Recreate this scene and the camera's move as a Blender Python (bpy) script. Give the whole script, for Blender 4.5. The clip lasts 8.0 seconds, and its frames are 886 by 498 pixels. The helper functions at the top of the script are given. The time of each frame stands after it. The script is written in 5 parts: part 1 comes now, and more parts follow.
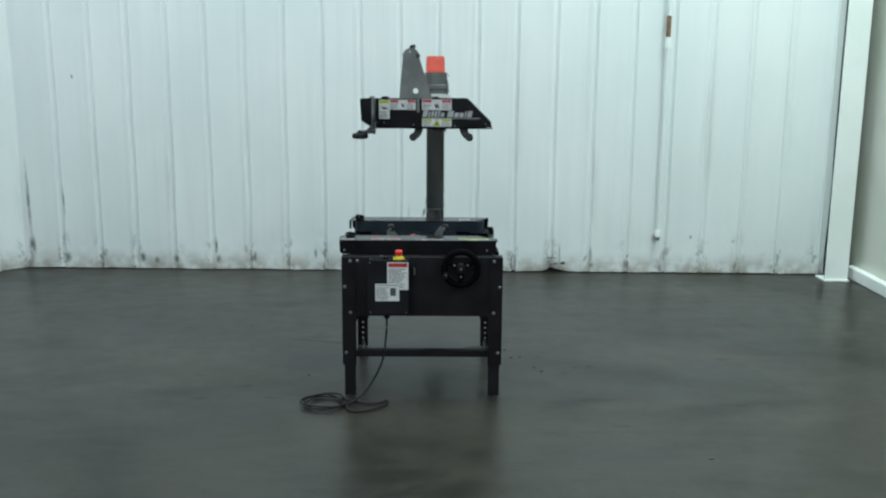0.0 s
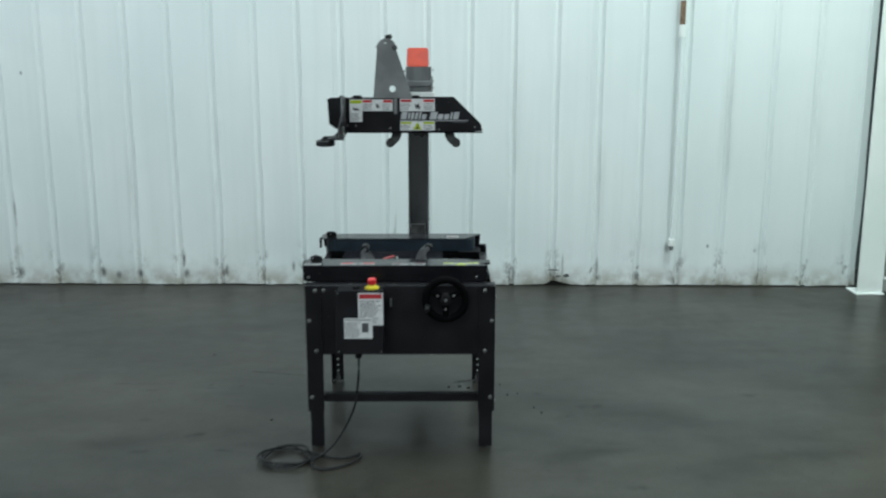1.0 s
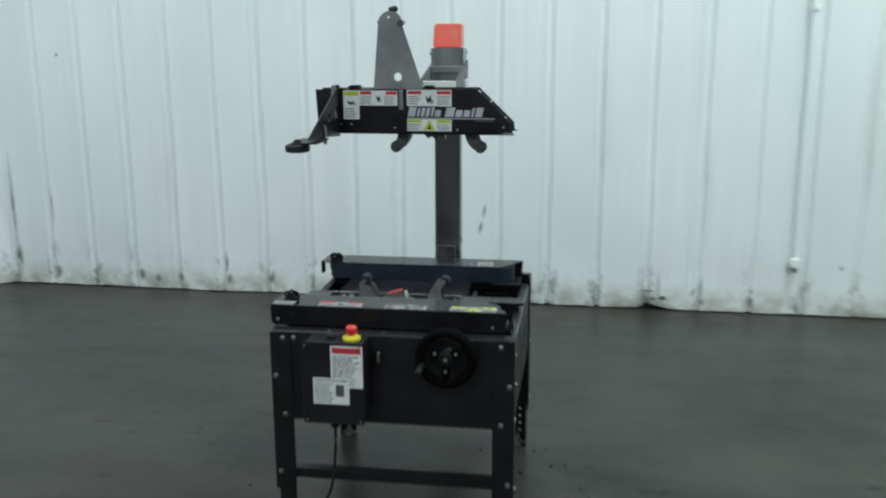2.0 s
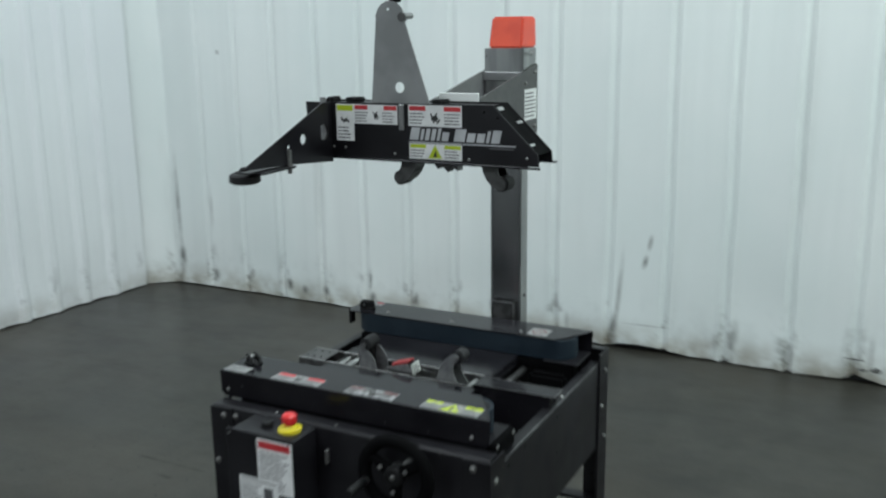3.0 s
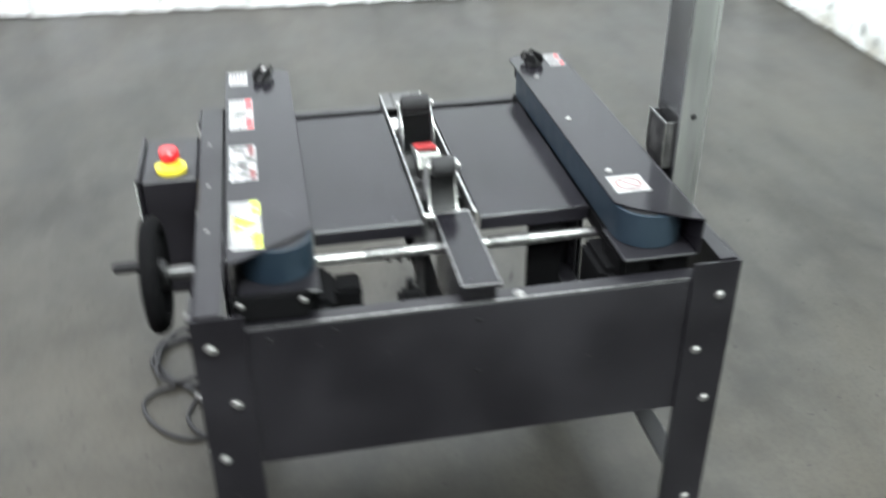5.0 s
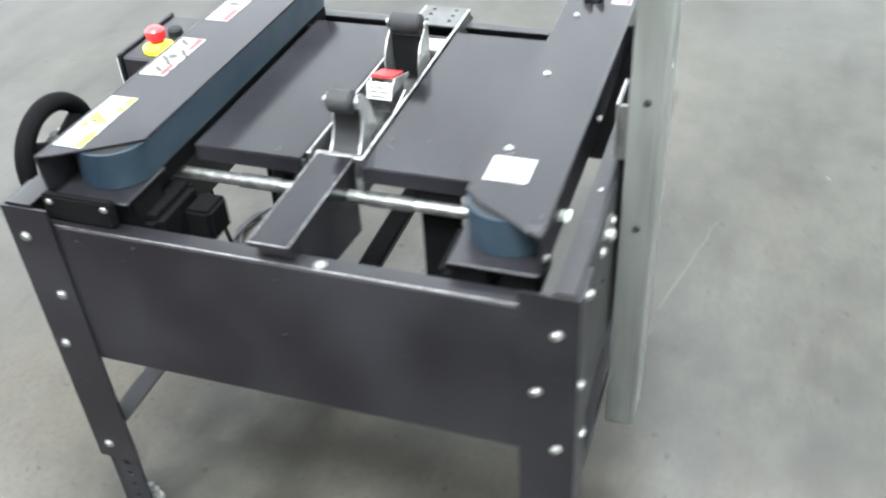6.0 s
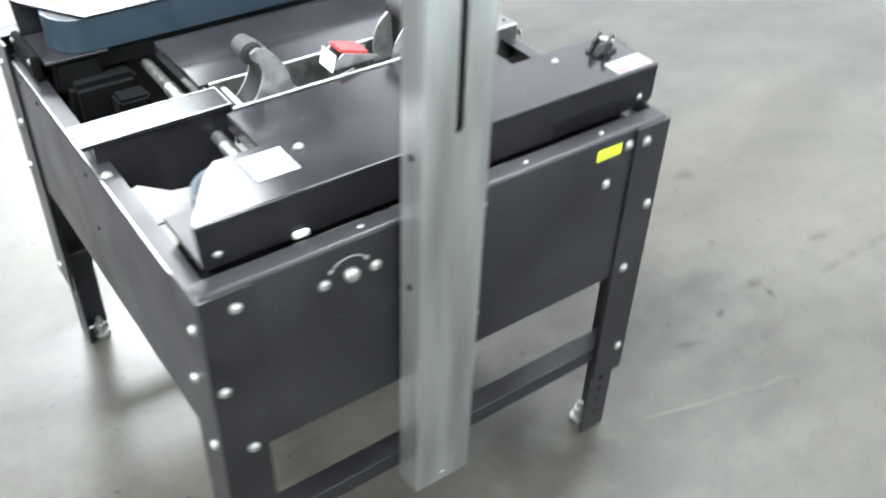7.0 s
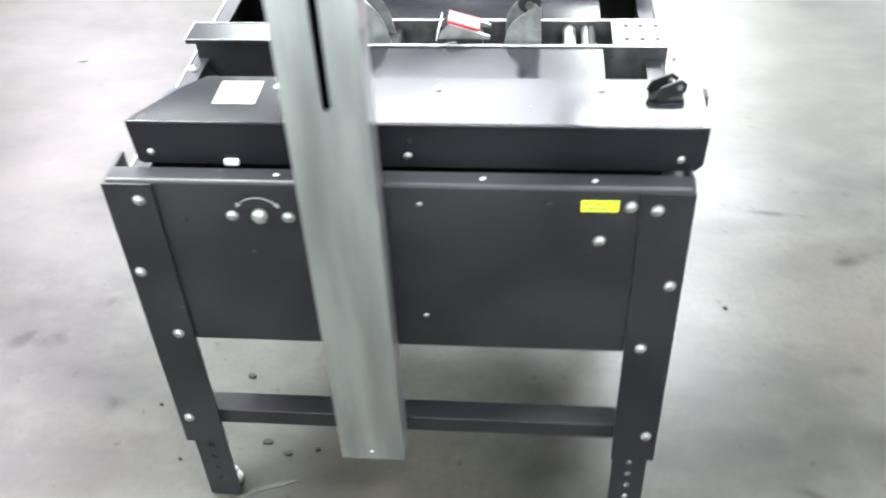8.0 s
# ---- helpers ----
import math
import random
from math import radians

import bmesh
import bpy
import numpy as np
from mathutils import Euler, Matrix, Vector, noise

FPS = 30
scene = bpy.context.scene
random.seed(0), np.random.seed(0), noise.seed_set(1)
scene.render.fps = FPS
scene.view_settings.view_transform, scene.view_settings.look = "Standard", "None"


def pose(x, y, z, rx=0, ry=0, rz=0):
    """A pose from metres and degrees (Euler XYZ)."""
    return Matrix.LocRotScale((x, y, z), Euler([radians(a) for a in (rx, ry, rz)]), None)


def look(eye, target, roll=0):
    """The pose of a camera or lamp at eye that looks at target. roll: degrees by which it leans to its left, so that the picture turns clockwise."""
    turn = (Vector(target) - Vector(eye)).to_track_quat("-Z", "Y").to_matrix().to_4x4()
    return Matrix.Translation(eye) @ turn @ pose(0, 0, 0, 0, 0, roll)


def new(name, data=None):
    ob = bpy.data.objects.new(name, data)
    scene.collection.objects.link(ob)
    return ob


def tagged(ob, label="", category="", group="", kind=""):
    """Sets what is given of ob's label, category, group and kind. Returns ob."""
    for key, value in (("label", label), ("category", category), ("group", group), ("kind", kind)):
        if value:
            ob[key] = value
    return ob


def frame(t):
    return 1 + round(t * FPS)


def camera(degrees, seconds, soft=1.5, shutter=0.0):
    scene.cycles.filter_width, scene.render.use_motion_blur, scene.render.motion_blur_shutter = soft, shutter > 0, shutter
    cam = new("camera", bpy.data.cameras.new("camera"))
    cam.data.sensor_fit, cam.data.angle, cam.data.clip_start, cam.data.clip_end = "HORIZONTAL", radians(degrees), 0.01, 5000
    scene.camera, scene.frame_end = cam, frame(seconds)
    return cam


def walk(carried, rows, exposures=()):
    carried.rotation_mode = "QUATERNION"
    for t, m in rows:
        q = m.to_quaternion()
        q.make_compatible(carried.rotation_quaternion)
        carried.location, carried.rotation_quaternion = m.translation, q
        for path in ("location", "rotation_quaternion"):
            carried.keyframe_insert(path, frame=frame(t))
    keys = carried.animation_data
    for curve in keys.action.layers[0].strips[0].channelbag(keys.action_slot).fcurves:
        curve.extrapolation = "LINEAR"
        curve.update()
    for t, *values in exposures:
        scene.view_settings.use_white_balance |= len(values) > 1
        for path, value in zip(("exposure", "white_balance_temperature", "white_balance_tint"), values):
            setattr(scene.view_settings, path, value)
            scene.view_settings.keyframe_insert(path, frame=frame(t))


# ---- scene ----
cam = camera(50.0, 8.0, soft=2.1, shutter=0.7)
PATH = [
    (0, (0.056, -4.341, 1.609), (0.072, -2.381, 1.21), 0.4),
    (0.5, (0.089, -4.061, 1.588), (0.104, -2.106, 1.167), 0.1),
    (1, (0.15, -3.647, 1.612), (0.158, -1.691, 1.195), 0.0),
    (1.2, (0.221, -3.466, 1.588), (0.199, -1.514, 1.155), -0.3),
    (2.3, (0.736, -2.38, 1.6), (0.288, -0.485, 1.142), -0.3),
    (2.5, (0.866, -2.186, 1.593), (0.296, -0.323, 1.141), -0.5),
    (3, (1.132, -1.681, 1.594), (0.242, 0.049, 1.129), -0.8),
    (3.2, (1.191, -1.473, 1.586), (0.203, 0.203, 1.122), -0.8),
    (3.5, (1.318, -1.2, 1.582), (0.174, 0.351, 1.048), -0.4),
    (3.7, (1.398, -1.009, 1.562), (0.1, 0.398, 0.982), -0.1),
    (4, (1.469, -0.758, 1.537), (0.04, 0.439, 0.811), 5.2),
    (4.2, (1.491, -0.574, 1.515), (-0.035, 0.413, 0.681), 3.7),
    (4.5, (1.491, -0.306, 1.505), (-0.094, 0.48, 0.571), 2.6),
    (4.8, (1.482, -0.05, 1.466), (-0.179, 0.447, 0.469), -0.2),
    (5, (1.483, 0.144, 1.445), (-0.196, 0.469, 0.408), -0.3),
    (5.2, (1.457, 0.321, 1.448), (-0.178, 0.488, 0.309), 1.0),
    (6.3, (1.061, 1.192, 1.398), (-0.328, 0.42, 0.183), -2.1),
    (6.5, (0.953, 1.338, 1.408), (-0.326, 0.463, 0.144), 0.7),
    (6.7, (0.83, 1.46, 1.39), (-0.295, 0.408, 0.114), 0.1),
    (7, (0.623, 1.61, 1.408), (-0.312, 0.361, 0.156), 2.2),
    (7.2, (0.476, 1.69, 1.422), (-0.28, 0.323, 0.173), 0.5),
    (7.5, (0.224, 1.778, 1.391), (-0.176, 0.251, 0.163), -2.0),
    (7.8, (-0.019, 1.797, 1.405), (-0.043, 0.277, 0.105), -1.5),
    (8, (-0.18, 1.766, 1.396), (0.0, 0.251, 0.102), -3.0),
]
walk(cam, [(t, look(eye, target, roll)) for t, eye, target, roll in PATH],
     [(0.0, -2.42, 5850, -5), (2.5, -2.46, 6000, -1), (3.5, -2.54, 6050, 1), (4.0, -2.21, 6050, 1), (4.5, -1.40, 6150, 3),
      (5.2, -0.40, 6300, 8), (6.5, 0.29, 6180, 6), (7.2, 0.38, 6230, 7), (8.0, 0.40, 6260, 7)])

# ---- light: rows of ceiling lamps over a closed hall ----
world = bpy.data.worlds.new("world")
scene.world = world
world.use_nodes = True
world.node_tree.nodes["Background"].inputs[0].default_value = (0.8, 0.9, 0.9, 1)
world.node_tree.nodes["Background"].inputs[1].default_value = 0.16


def ceiling_lamp(x, y, watts, colour, size=(1.2, 4.4), z=5.35):
    lamp = bpy.data.lights.new("ceiling_lamp", "AREA")
    lamp.shape, lamp.size, lamp.size_y = "RECTANGLE", size[0], size[1]
    lamp.energy, lamp.color = watts, colour
    ob = new("ceiling_lamp", lamp)
    ob.location = (x, y, z)
    return ob


COOL, GREEN, LILAC = (0.98, 0.97, 1.0), (0.95, 1.0, 0.98), (1.0, 0.87, 1.0)
for lx, ly, watts, colour, size in (
        (-2.0, 0.7, 630, COOL, (1.2, 2.8)), (2.4, 0.7, 1230, GREEN, (1.2, 2.8)),
        (-1.45, -5.65, 660, COOL, (1.65, 1.7)), (0.6, -6.2, 320, COOL, (2.0, 2.2)), (3.2, -5.2, 220, GREEN, (1.6, 1.5)),
        (-1.8, -9.2, 640, GREEN, (2.2, 3.0)), (2.8, -9.4, 480, GREEN, (1.6, 2.8)),
        (4.9, -2.6, 500, LILAC, (1.7, 4.4)), (5.6, -8.0, 600, LILAC, (1.4, 4.4)),
        (-2.0, -13.2, 420, COOL, (1.4, 3.2)), (2.4, -13.2, 420, GREEN, (1.4, 3.2)), (6.4, -13.0, 300, LILAC, (1.4, 4.0))):
    ceiling_lamp(lx, ly, watts, colour, size)


# ---- materials ----
def nodes_of(name):
    m = bpy.data.materials.new(name)
    m.use_nodes = True
    tree = m.node_tree
    return m, tree, tree.nodes["Principled BSDF"]


def noise_at(tree, scale, detail=4.0, stretch=(1, 1, 1), rough=0.55):
    coord = tree.nodes.new("ShaderNodeTexCoord")
    mapping = tree.nodes.new("ShaderNodeMapping")
    mapping.inputs["Scale"].default_value = stretch
    tree.links.new(coord.outputs["Object"], mapping.inputs["Vector"])
    tex = tree.nodes.new("ShaderNodeTexNoise")
    tex.inputs["Scale"].default_value, tex.inputs["Detail"].default_value = scale, detail
    tex.inputs["Roughness"].default_value = rough
    tree.links.new(mapping.outputs["Vector"], tex.inputs["Vector"])
    return tex.outputs["Fac"]


def ramp(tree, fac, low, high, a, b):
    node = tree.nodes.new("ShaderNodeMapRange")
    node.interpolation_type = "SMOOTHSTEP"
    node.inputs["From Min"].default_value, node.inputs["From Max"].default_value = low, high
    node.inputs["To Min"].default_value, node.inputs["To Max"].default_value = a, b
    tree.links.new(fac, node.inputs["Value"])
    return node.outputs["Result"]


def mixed(tree, fac, a, b):
    node = tree.nodes.new("ShaderNodeMix")
    node.data_type = "RGBA"
    tree.links.new(fac, node.inputs["Factor"])
    for slot, value in ((6, a), (7, b)):
        if isinstance(value, tuple):
            node.inputs[slot].default_value = (*value, 1)
        else:
            tree.links.new(value, node.inputs[slot])
    return node.outputs[2]


def times(tree, a, b):
    node = tree.nodes.new("ShaderNodeMath")
    node.operation = "MULTIPLY"
    tree.links.new(a, node.inputs[0])
    tree.links.new(b, node.inputs[1])
    return node.outputs[0]


def bump(tree, bsdf, fac, strength, distance):
    node = tree.nodes.new("ShaderNodeBump")
    node.inputs["Strength"].default_value, node.inputs["Distance"].default_value = strength, distance
    tree.links.new(fac, node.inputs["Height"])
    tree.links.new(node.outputs["Normal"], bsdf.inputs["Normal"])


def surface(name, a, b, rough=(0.35, 0.5), metal=0.0, scale=18.0, fine=220.0, grain=0.15, depth=0.0004, stretch=(1, 1, 1), shine=0.5):
    """Paint, rubber, plastic or metal: two colours mottled at a large scale, gloss varied, a fine grain in relief."""
    m, tree, bsdf = nodes_of(name)
    large = noise_at(tree, scale, 3, stretch, 0.5)
    small = noise_at(tree, fine, 1, stretch)
    tree.links.new(mixed(tree, ramp(tree, large, 0.35, 0.65, 0, 1), a, b), bsdf.inputs["Base Color"])
    tree.links.new(ramp(tree, large, 0.3, 0.7, rough[0], rough[1]), bsdf.inputs["Roughness"])
    bsdf.inputs["Metallic"].default_value = metal
    bsdf.inputs["Specular IOR Level"].default_value = shine
    bump(tree, bsdf, small, grain, depth)
    return m


def scuffed_paint(name, a, b, bare, rough, dust=0.3, shine=0.36):
    """Dark powder paint with thin pale scuffs and dust."""
    m, tree, bsdf = nodes_of(name)
    large = noise_at(tree, 7, 1.5)
    scuff = ramp(tree, noise_at(tree, 30, 5, (1, 1, 6), 0.65), 0.60, 0.74, 0, 0.6)
    film = ramp(tree, noise_at(tree, 4.5, 1.5, (1, 1, 1), 0.5), 0.36, 0.72, 0, dust)
    nick = ramp(tree, noise_at(tree, 70, 2, (1, 1, 1), 0.5), 0.75, 0.80, 0, 0.6)
    base = mixed(tree, ramp(tree, large, 0.35, 0.65, 0, 1), a, b)
    base = mixed(tree, film, base, (0.036, 0.035, 0.040))
    base = mixed(tree, scuff, base, bare)
    tree.links.new(mixed(tree, nick, base, (0.07, 0.07, 0.07)), bsdf.inputs["Base Color"])
    tree.links.new(ramp(tree, large, 0.3, 0.7, rough[0], rough[1]), bsdf.inputs["Roughness"])
    bsdf.inputs["Specular IOR Level"].default_value = shine
    bump(tree, bsdf, noise_at(tree, 40, 1), 0.008, 0.0004)
    return m


def spots(tree, rows, flat, grain, low=0.38, high=0.60, least=0.15):
    """Soft-edged stains, each a blurred ellipse broken up by noise: (u, v, half width, half height, turn in degrees, strength).
    flat "z" lays them on the floor (x, y), flat "y" on a wall (x, z)."""
    coord = tree.nodes.new("ShaderNodeTexCoord")
    broken = ramp(tree, grain, low, high, least, 1)
    total = None
    for u, v, w, h, turn, strength in rows:
        mapping = tree.nodes.new("ShaderNodeMapping")
        mapping.vector_type = "TEXTURE"
        mapping.inputs["Location"].default_value = (u, v, 0) if flat == "z" else (u, 0, v)
        mapping.inputs["Rotation"].default_value = (0, 0, radians(turn)) if flat == "z" else (0, radians(turn), 0)
        mapping.inputs["Scale"].default_value = (w, h, 1000) if flat == "z" else (w, 1000, h)
        tree.links.new(coord.outputs["Object"], mapping.inputs["Vector"])
        length = tree.nodes.new("ShaderNodeVectorMath")
        length.operation = "LENGTH"
        tree.links.new(mapping.outputs["Vector"], length.inputs[0])
        one = ramp(tree, length.outputs["Value"], 0.1, 1.0, strength, 0)
        if total is None:
            total = one
            continue
        most = tree.nodes.new("ShaderNodeMath")
        most.operation = "MAXIMUM"
        tree.links.new(total, most.inputs[0])
        tree.links.new(one, most.inputs[1])
        total = most.outputs[0]
    return times(tree, total, broken)


FLOOR_STAINS = ((-0.976, 0.548, 0.035, 0.018, 30, 0.95), (-0.961, 0.742, 0.030, 0.014, 70, 0.95), (-0.81, 0.728, 0.022, 0.012, 20, 0.84), (-0.795, 0.468, 0.050, 0.024, 10, 0.95),
                (-0.882, 0.135, 0.070, 0.030, 20, 0.84), (-1.149, 0.305, 0.05, 0.025, 0, 0.70), (-0.70, 0.402, 0.022, 0.012, 0, 0.84), (0.72, 0.34, 0.075, 0.030, 20, 0.84), (0.87, 0.45, 0.06, 0.04, 50, 0.84),
                (0.62, 0.61, 0.05, 0.05, 0, 0.70), (-1.03, -0.035, 0.14, 0.025, 0, 0.84), (-1.24, 0.67, 0.07, 0.022, 0, 0.84), (0.80, 0.45, 0.10, 0.05, 0, 0.70), (1.61, 0.59, 0.11, 0.04, 0, 0.70), (0.89, -0.37, 0.07, 0.04, 0, 0.70),
                (-0.96, 0.70, 0.05, 0.022, 0, 0.70), (-0.75, -0.022, 0.10, 0.014, -8, 0.95), (-0.68, 0.758, 0.07, 0.012, -20, 0.95), (-1.30, 0.763, 0.28, 0.014, 0, 0.95))
WALL_STAINS = ((-0.160, 0.27, 0.016, 0.30, 4, 0.6), (-0.185, 0.10, 0.030, 0.12, 8, 0.75), (-0.012, 0.545, 0.012, 0.060, 10, 0.95), (-0.032, 0.455, 0.015, 0.055, 14, 0.95),
               (-3.012, 0.50, 0.018, 0.42, -1, 0.85), (-3.005, 0.17, 0.036, 0.12, 0, 0.9), (-2.747, 0.52, 0.014, 0.17, -1, 0.8), (-2.744, 0.08, 0.035, 0.06, 0, 0.7), (-2.62, 1.44, 0.010, 0.022, 0, 0.9),
               (-1.605, 0.19, 0.016, 0.09, 0, 0.9), (-1.590, 0.08, 0.030, 0.05, 0, 0.8), (-1.314, 0.10, 0.020, 0.06, 0, 0.85), (-2.167, 0.09, 0.03, 0.05, 0, 0.8), (-1.913, 0.08, 0.035, 0.04, 0, 0.85),
               (-2.06, 0.07, 0.03, 0.04, 0, 0.7), (-0.43, 0.10, 0.018, 0.07, 0, 0.7), (-0.852, 0.13, 0.018, 0.05, 0, 0.7), (0.995, 0.13, 0.012, 0.13, 0, 0.7), (1.23, 0.13, 0.016, 0.10, 0, 0.6), (1.24, 0.06, 0.03, 0.03, 0, 0.8),
               (1.50, 0.07, 0.035, 0.05, 0, 0.7), (0.40, 0.14, 0.030, 0.11, 6, 0.55), (0.66, 0.09, 0.022, 0.06, 0, 0.6), (1.71, 0.27, 0.040, 0.055, 0, 0.6), (-0.02, 0.134, 0.17, 0.007, 0, 0.4), (2.30, 0.25, 0.012, 0.02, 0, 0.8), (1.98, 0.28, 0.014, 0.02, 0, 0.7))


def concrete_floor():
    """Sealed concrete: soft olive-grey clouds, hand-sized mottling, faint trowel lines and small dark specks under a worn sealer."""
    m, tree, bsdf = nodes_of("sealed_concrete")
    broad = noise_at(tree, 0.45, 1, (1, 1, 1), 0.4)
    cloud = noise_at(tree, 1.9, 4, (1, 1.3, 1), 0.5)
    patch = noise_at(tree, 7, 3, (1, 1.2, 1), 0.5)
    mottle = noise_at(tree, 15, 2, (1, 1, 1), 0.5)
    stain = ramp(tree, noise_at(tree, 2.6, 4, (0.8, 1.5, 1), 0.55), 0.44, 0.76, 0, 0.62)
    fine = noise_at(tree, 70, 3, (1, 1, 1), 0.6)
    speck = ramp(tree, noise_at(tree, 34, 1, (1, 1, 1), 0.5), 0.70, 0.78, 0, 0.7)
    trowel = ramp(tree, noise_at(tree, 0.9, 4, (1, 8, 1), 0.5), 0.40, 0.80, 0, 0.4)
    base = mixed(tree, ramp(tree, broad, 0.30, 0.70, 0, 1), (0.0149, 0.0141, 0.0116), (0.0274, 0.0261, 0.0216))
    base = mixed(tree, ramp(tree, cloud, 0.38, 0.64, 0, 0.7), base, (0.0404, 0.0385, 0.0318))
    base = mixed(tree, ramp(tree, patch, 0.42, 0.66, 0, 0.65), base, (0.0371, 0.0353, 0.0292))
    base = mixed(tree, trowel, base, (0.0340, 0.0324, 0.0268))
    base = mixed(tree, stain, base, (0.0086, 0.0083, 0.0068))
    smudge = ramp(tree, noise_at(tree, 3.4, 6, (0.55, 1.7, 1), 0.62), 0.48, 0.78, 0, 0.5)
    base = mixed(tree, smudge, base, (0.0080, 0.0076, 0.0064))
    base = mixed(tree, ramp(tree, mottle, 0.30, 0.62, 0.30, 0), base, (0.0115, 0.0110, 0.0092))
    dusty = ramp(tree, noise_at(tree, 0.7, 5, (1, 1.6, 1), 0.6), 0.44, 0.66, 0, 0.55)
    base = mixed(tree, dusty, base, (0.0463, 0.0414, 0.0318))
    spilled = spots(tree, FLOOR_STAINS, "z", noise_at(tree, 16, 3, (1, 1, 1), 0.5), 0.30, 0.70, 0.1)
    base = mixed(tree, spilled, base, (0.0073, 0.0069, 0.0058))
    base = mixed(tree, ramp(tree, fine, 0.30, 0.58, 0.25, 0), base, (0.0096, 0.0092, 0.0077))
    base = mixed(tree, ramp(tree, fine, 0.60, 0.75, 0, 0.22), base, (0.0423, 0.0404, 0.0333))
    base = mixed(tree, speck, base, (0.0043, 0.0040, 0.0034))
    tree.links.new(base, bsdf.inputs["Base Color"])
    worn = tree.nodes.new("ShaderNodeMath")
    worn.operation = "ADD"
    tree.links.new(ramp(tree, cloud, 0.38, 0.64, 0.284, 0.325), worn.inputs[0])
    tree.links.new(ramp(tree, patch, 0.30, 0.75, 0.0, 0.06), worn.inputs[1])
    tree.links.new(worn.outputs[0], bsdf.inputs["Roughness"])
    gloss = ramp(tree, noise_at(tree, 1.4, 5, (0.7, 1.6, 1), 0.6), 0.34, 0.68, 0.33, 0.21)
    gloss = times(tree, gloss, ramp(tree, smudge, 0.0, 0.7, 1.0, 0.80))
    tree.links.new(times(tree, gloss, ramp(tree, spilled, 0.0, 0.8, 1.0, 0.60)), bsdf.inputs["Specular IOR Level"])
    bump(tree, bsdf, noise_at(tree, 14, 2, (1, 1, 1), 0.5), 0.045, 0.0022)
    return m


def wall_paint(name, a, b, lengthwise, pitch, first, dirt, stains=()):
    """White painted sheet steel: streaks running down it, scuffs, and dirt splashed along the foot."""
    m, tree, bsdf = nodes_of(name)
    down = (9, 1, 0.35) if lengthwise == "x" else (1, 9, 0.35)
    streak = ramp(tree, noise_at(tree, 1.3, 5, down, 0.6), 0.42, 0.72, 0, 1)
    broad = noise_at(tree, 0.8, 4)
    base = mixed(tree, ramp(tree, broad, 0.35, 0.65, 0, 1), a, b)
    base = mixed(tree, times(tree, streak, ramp(tree, broad, 0.3, 0.7, 0.03, 0.18)), base, (0.52, 0.56, 0.55))
    coord = tree.nodes.new("ShaderNodeTexCoord")
    split = tree.nodes.new("ShaderNodeSeparateXYZ")
    tree.links.new(coord.outputs["Object"], split.inputs[0])
    # distance to the nearest rib, 0 on it and 0.5 midway
    at = tree.nodes.new("ShaderNodeMath")
    at.operation = "MULTIPLY_ADD"
    at.inputs[1].default_value, at.inputs[2].default_value = 1 / pitch, -first / pitch
    tree.links.new(split.outputs["X" if lengthwise == "x" else "Y"], at.inputs[0])
    fold = tree.nodes.new("ShaderNodeMath")
    fold.operation = "PINGPONG"
    fold.inputs[1].default_value = 0.5
    tree.links.new(at.outputs[0], fold.inputs[0])
    rib = ramp(tree, fold.outputs[0], 0.04, 0.24, 1, 0.12)
    low = ramp(tree, split.outputs["Z"], 0.02, 0.36, 1, 0)
    splash = ramp(tree, noise_at(tree, 15, 6, (1, 1, 0.6), 0.66), 0.50, 0.63, 0, 0.80 * dirt)
    base = mixed(tree, times(tree, times(tree, low, rib), splash), base, (0.05, 0.048, 0.042))
    mid_height = ramp(tree, split.outputs["Z"], 0.3, 2.2, 1, 0.1)
    drip = ramp(tree, noise_at(tree, 5, 5, (1, 1, 0.16), 0.6), 0.54, 0.76, 0, 0.32 * dirt)
    base = mixed(tree, times(tree, times(tree, mid_height, rib), drip), base, (0.36, 0.36, 0.35))
    skirt = ramp(tree, split.outputs["Z"], 0.0, 0.18, 0.75 * dirt, 0)
    base = mixed(tree, times(tree, skirt, ramp(tree, noise_at(tree, 8, 4), 0.35, 0.65, 0.2, 1)), base, (0.24, 0.21, 0.15))
    rare = ramp(tree, noise_at(tree, 4.1, 5, (1, 1, 0.45), 0.72), 0.70, 0.78, 0, 0.5 * dirt)
    base = mixed(tree, rare, base, (0.30, 0.31, 0.30))
    if stains:
        base = mixed(tree, spots(tree, stains, "y", noise_at(tree, 45, 4, (1, 1, 0.2), 0.6), 0.33, 0.58, 0.35), base, (0.045, 0.044, 0.040))
    tree.links.new(base, bsdf.inputs["Base Color"])
    tree.links.new(ramp(tree, broad, 0.3, 0.7, 0.38, 0.55), bsdf.inputs["Roughness"])
    bump(tree, bsdf, noise_at(tree, 35, 4), 0.12, 0.002)
    return m


CONCRETE = concrete_floor()
SHEET = wall_paint("white_sheet_steel", (0.74, 0.79, 0.78), (0.80, 0.83, 0.82), "x", 0.2845, 2.635, 1.0, WALL_STAINS)
SHEET_LEFT = wall_paint("white_sheet_steel_side", (0.76, 0.78, 0.80), (0.80, 0.82, 0.83), "y", 0.2075, 2.37, 0.55)
CREAM = surface("cream_panel", (0.60, 0.62, 0.54), (0.66, 0.67, 0.60), (0.5, 0.6), scale=2)
WHITE = surface("white_column_paint", (0.80, 0.84, 0.80), (0.86, 0.88, 0.85), (0.4, 0.5), scale=3)
GAP = surface("dark_gap", (0.02, 0.02, 0.018), (0.03, 0.03, 0.028), (0.8, 0.9))
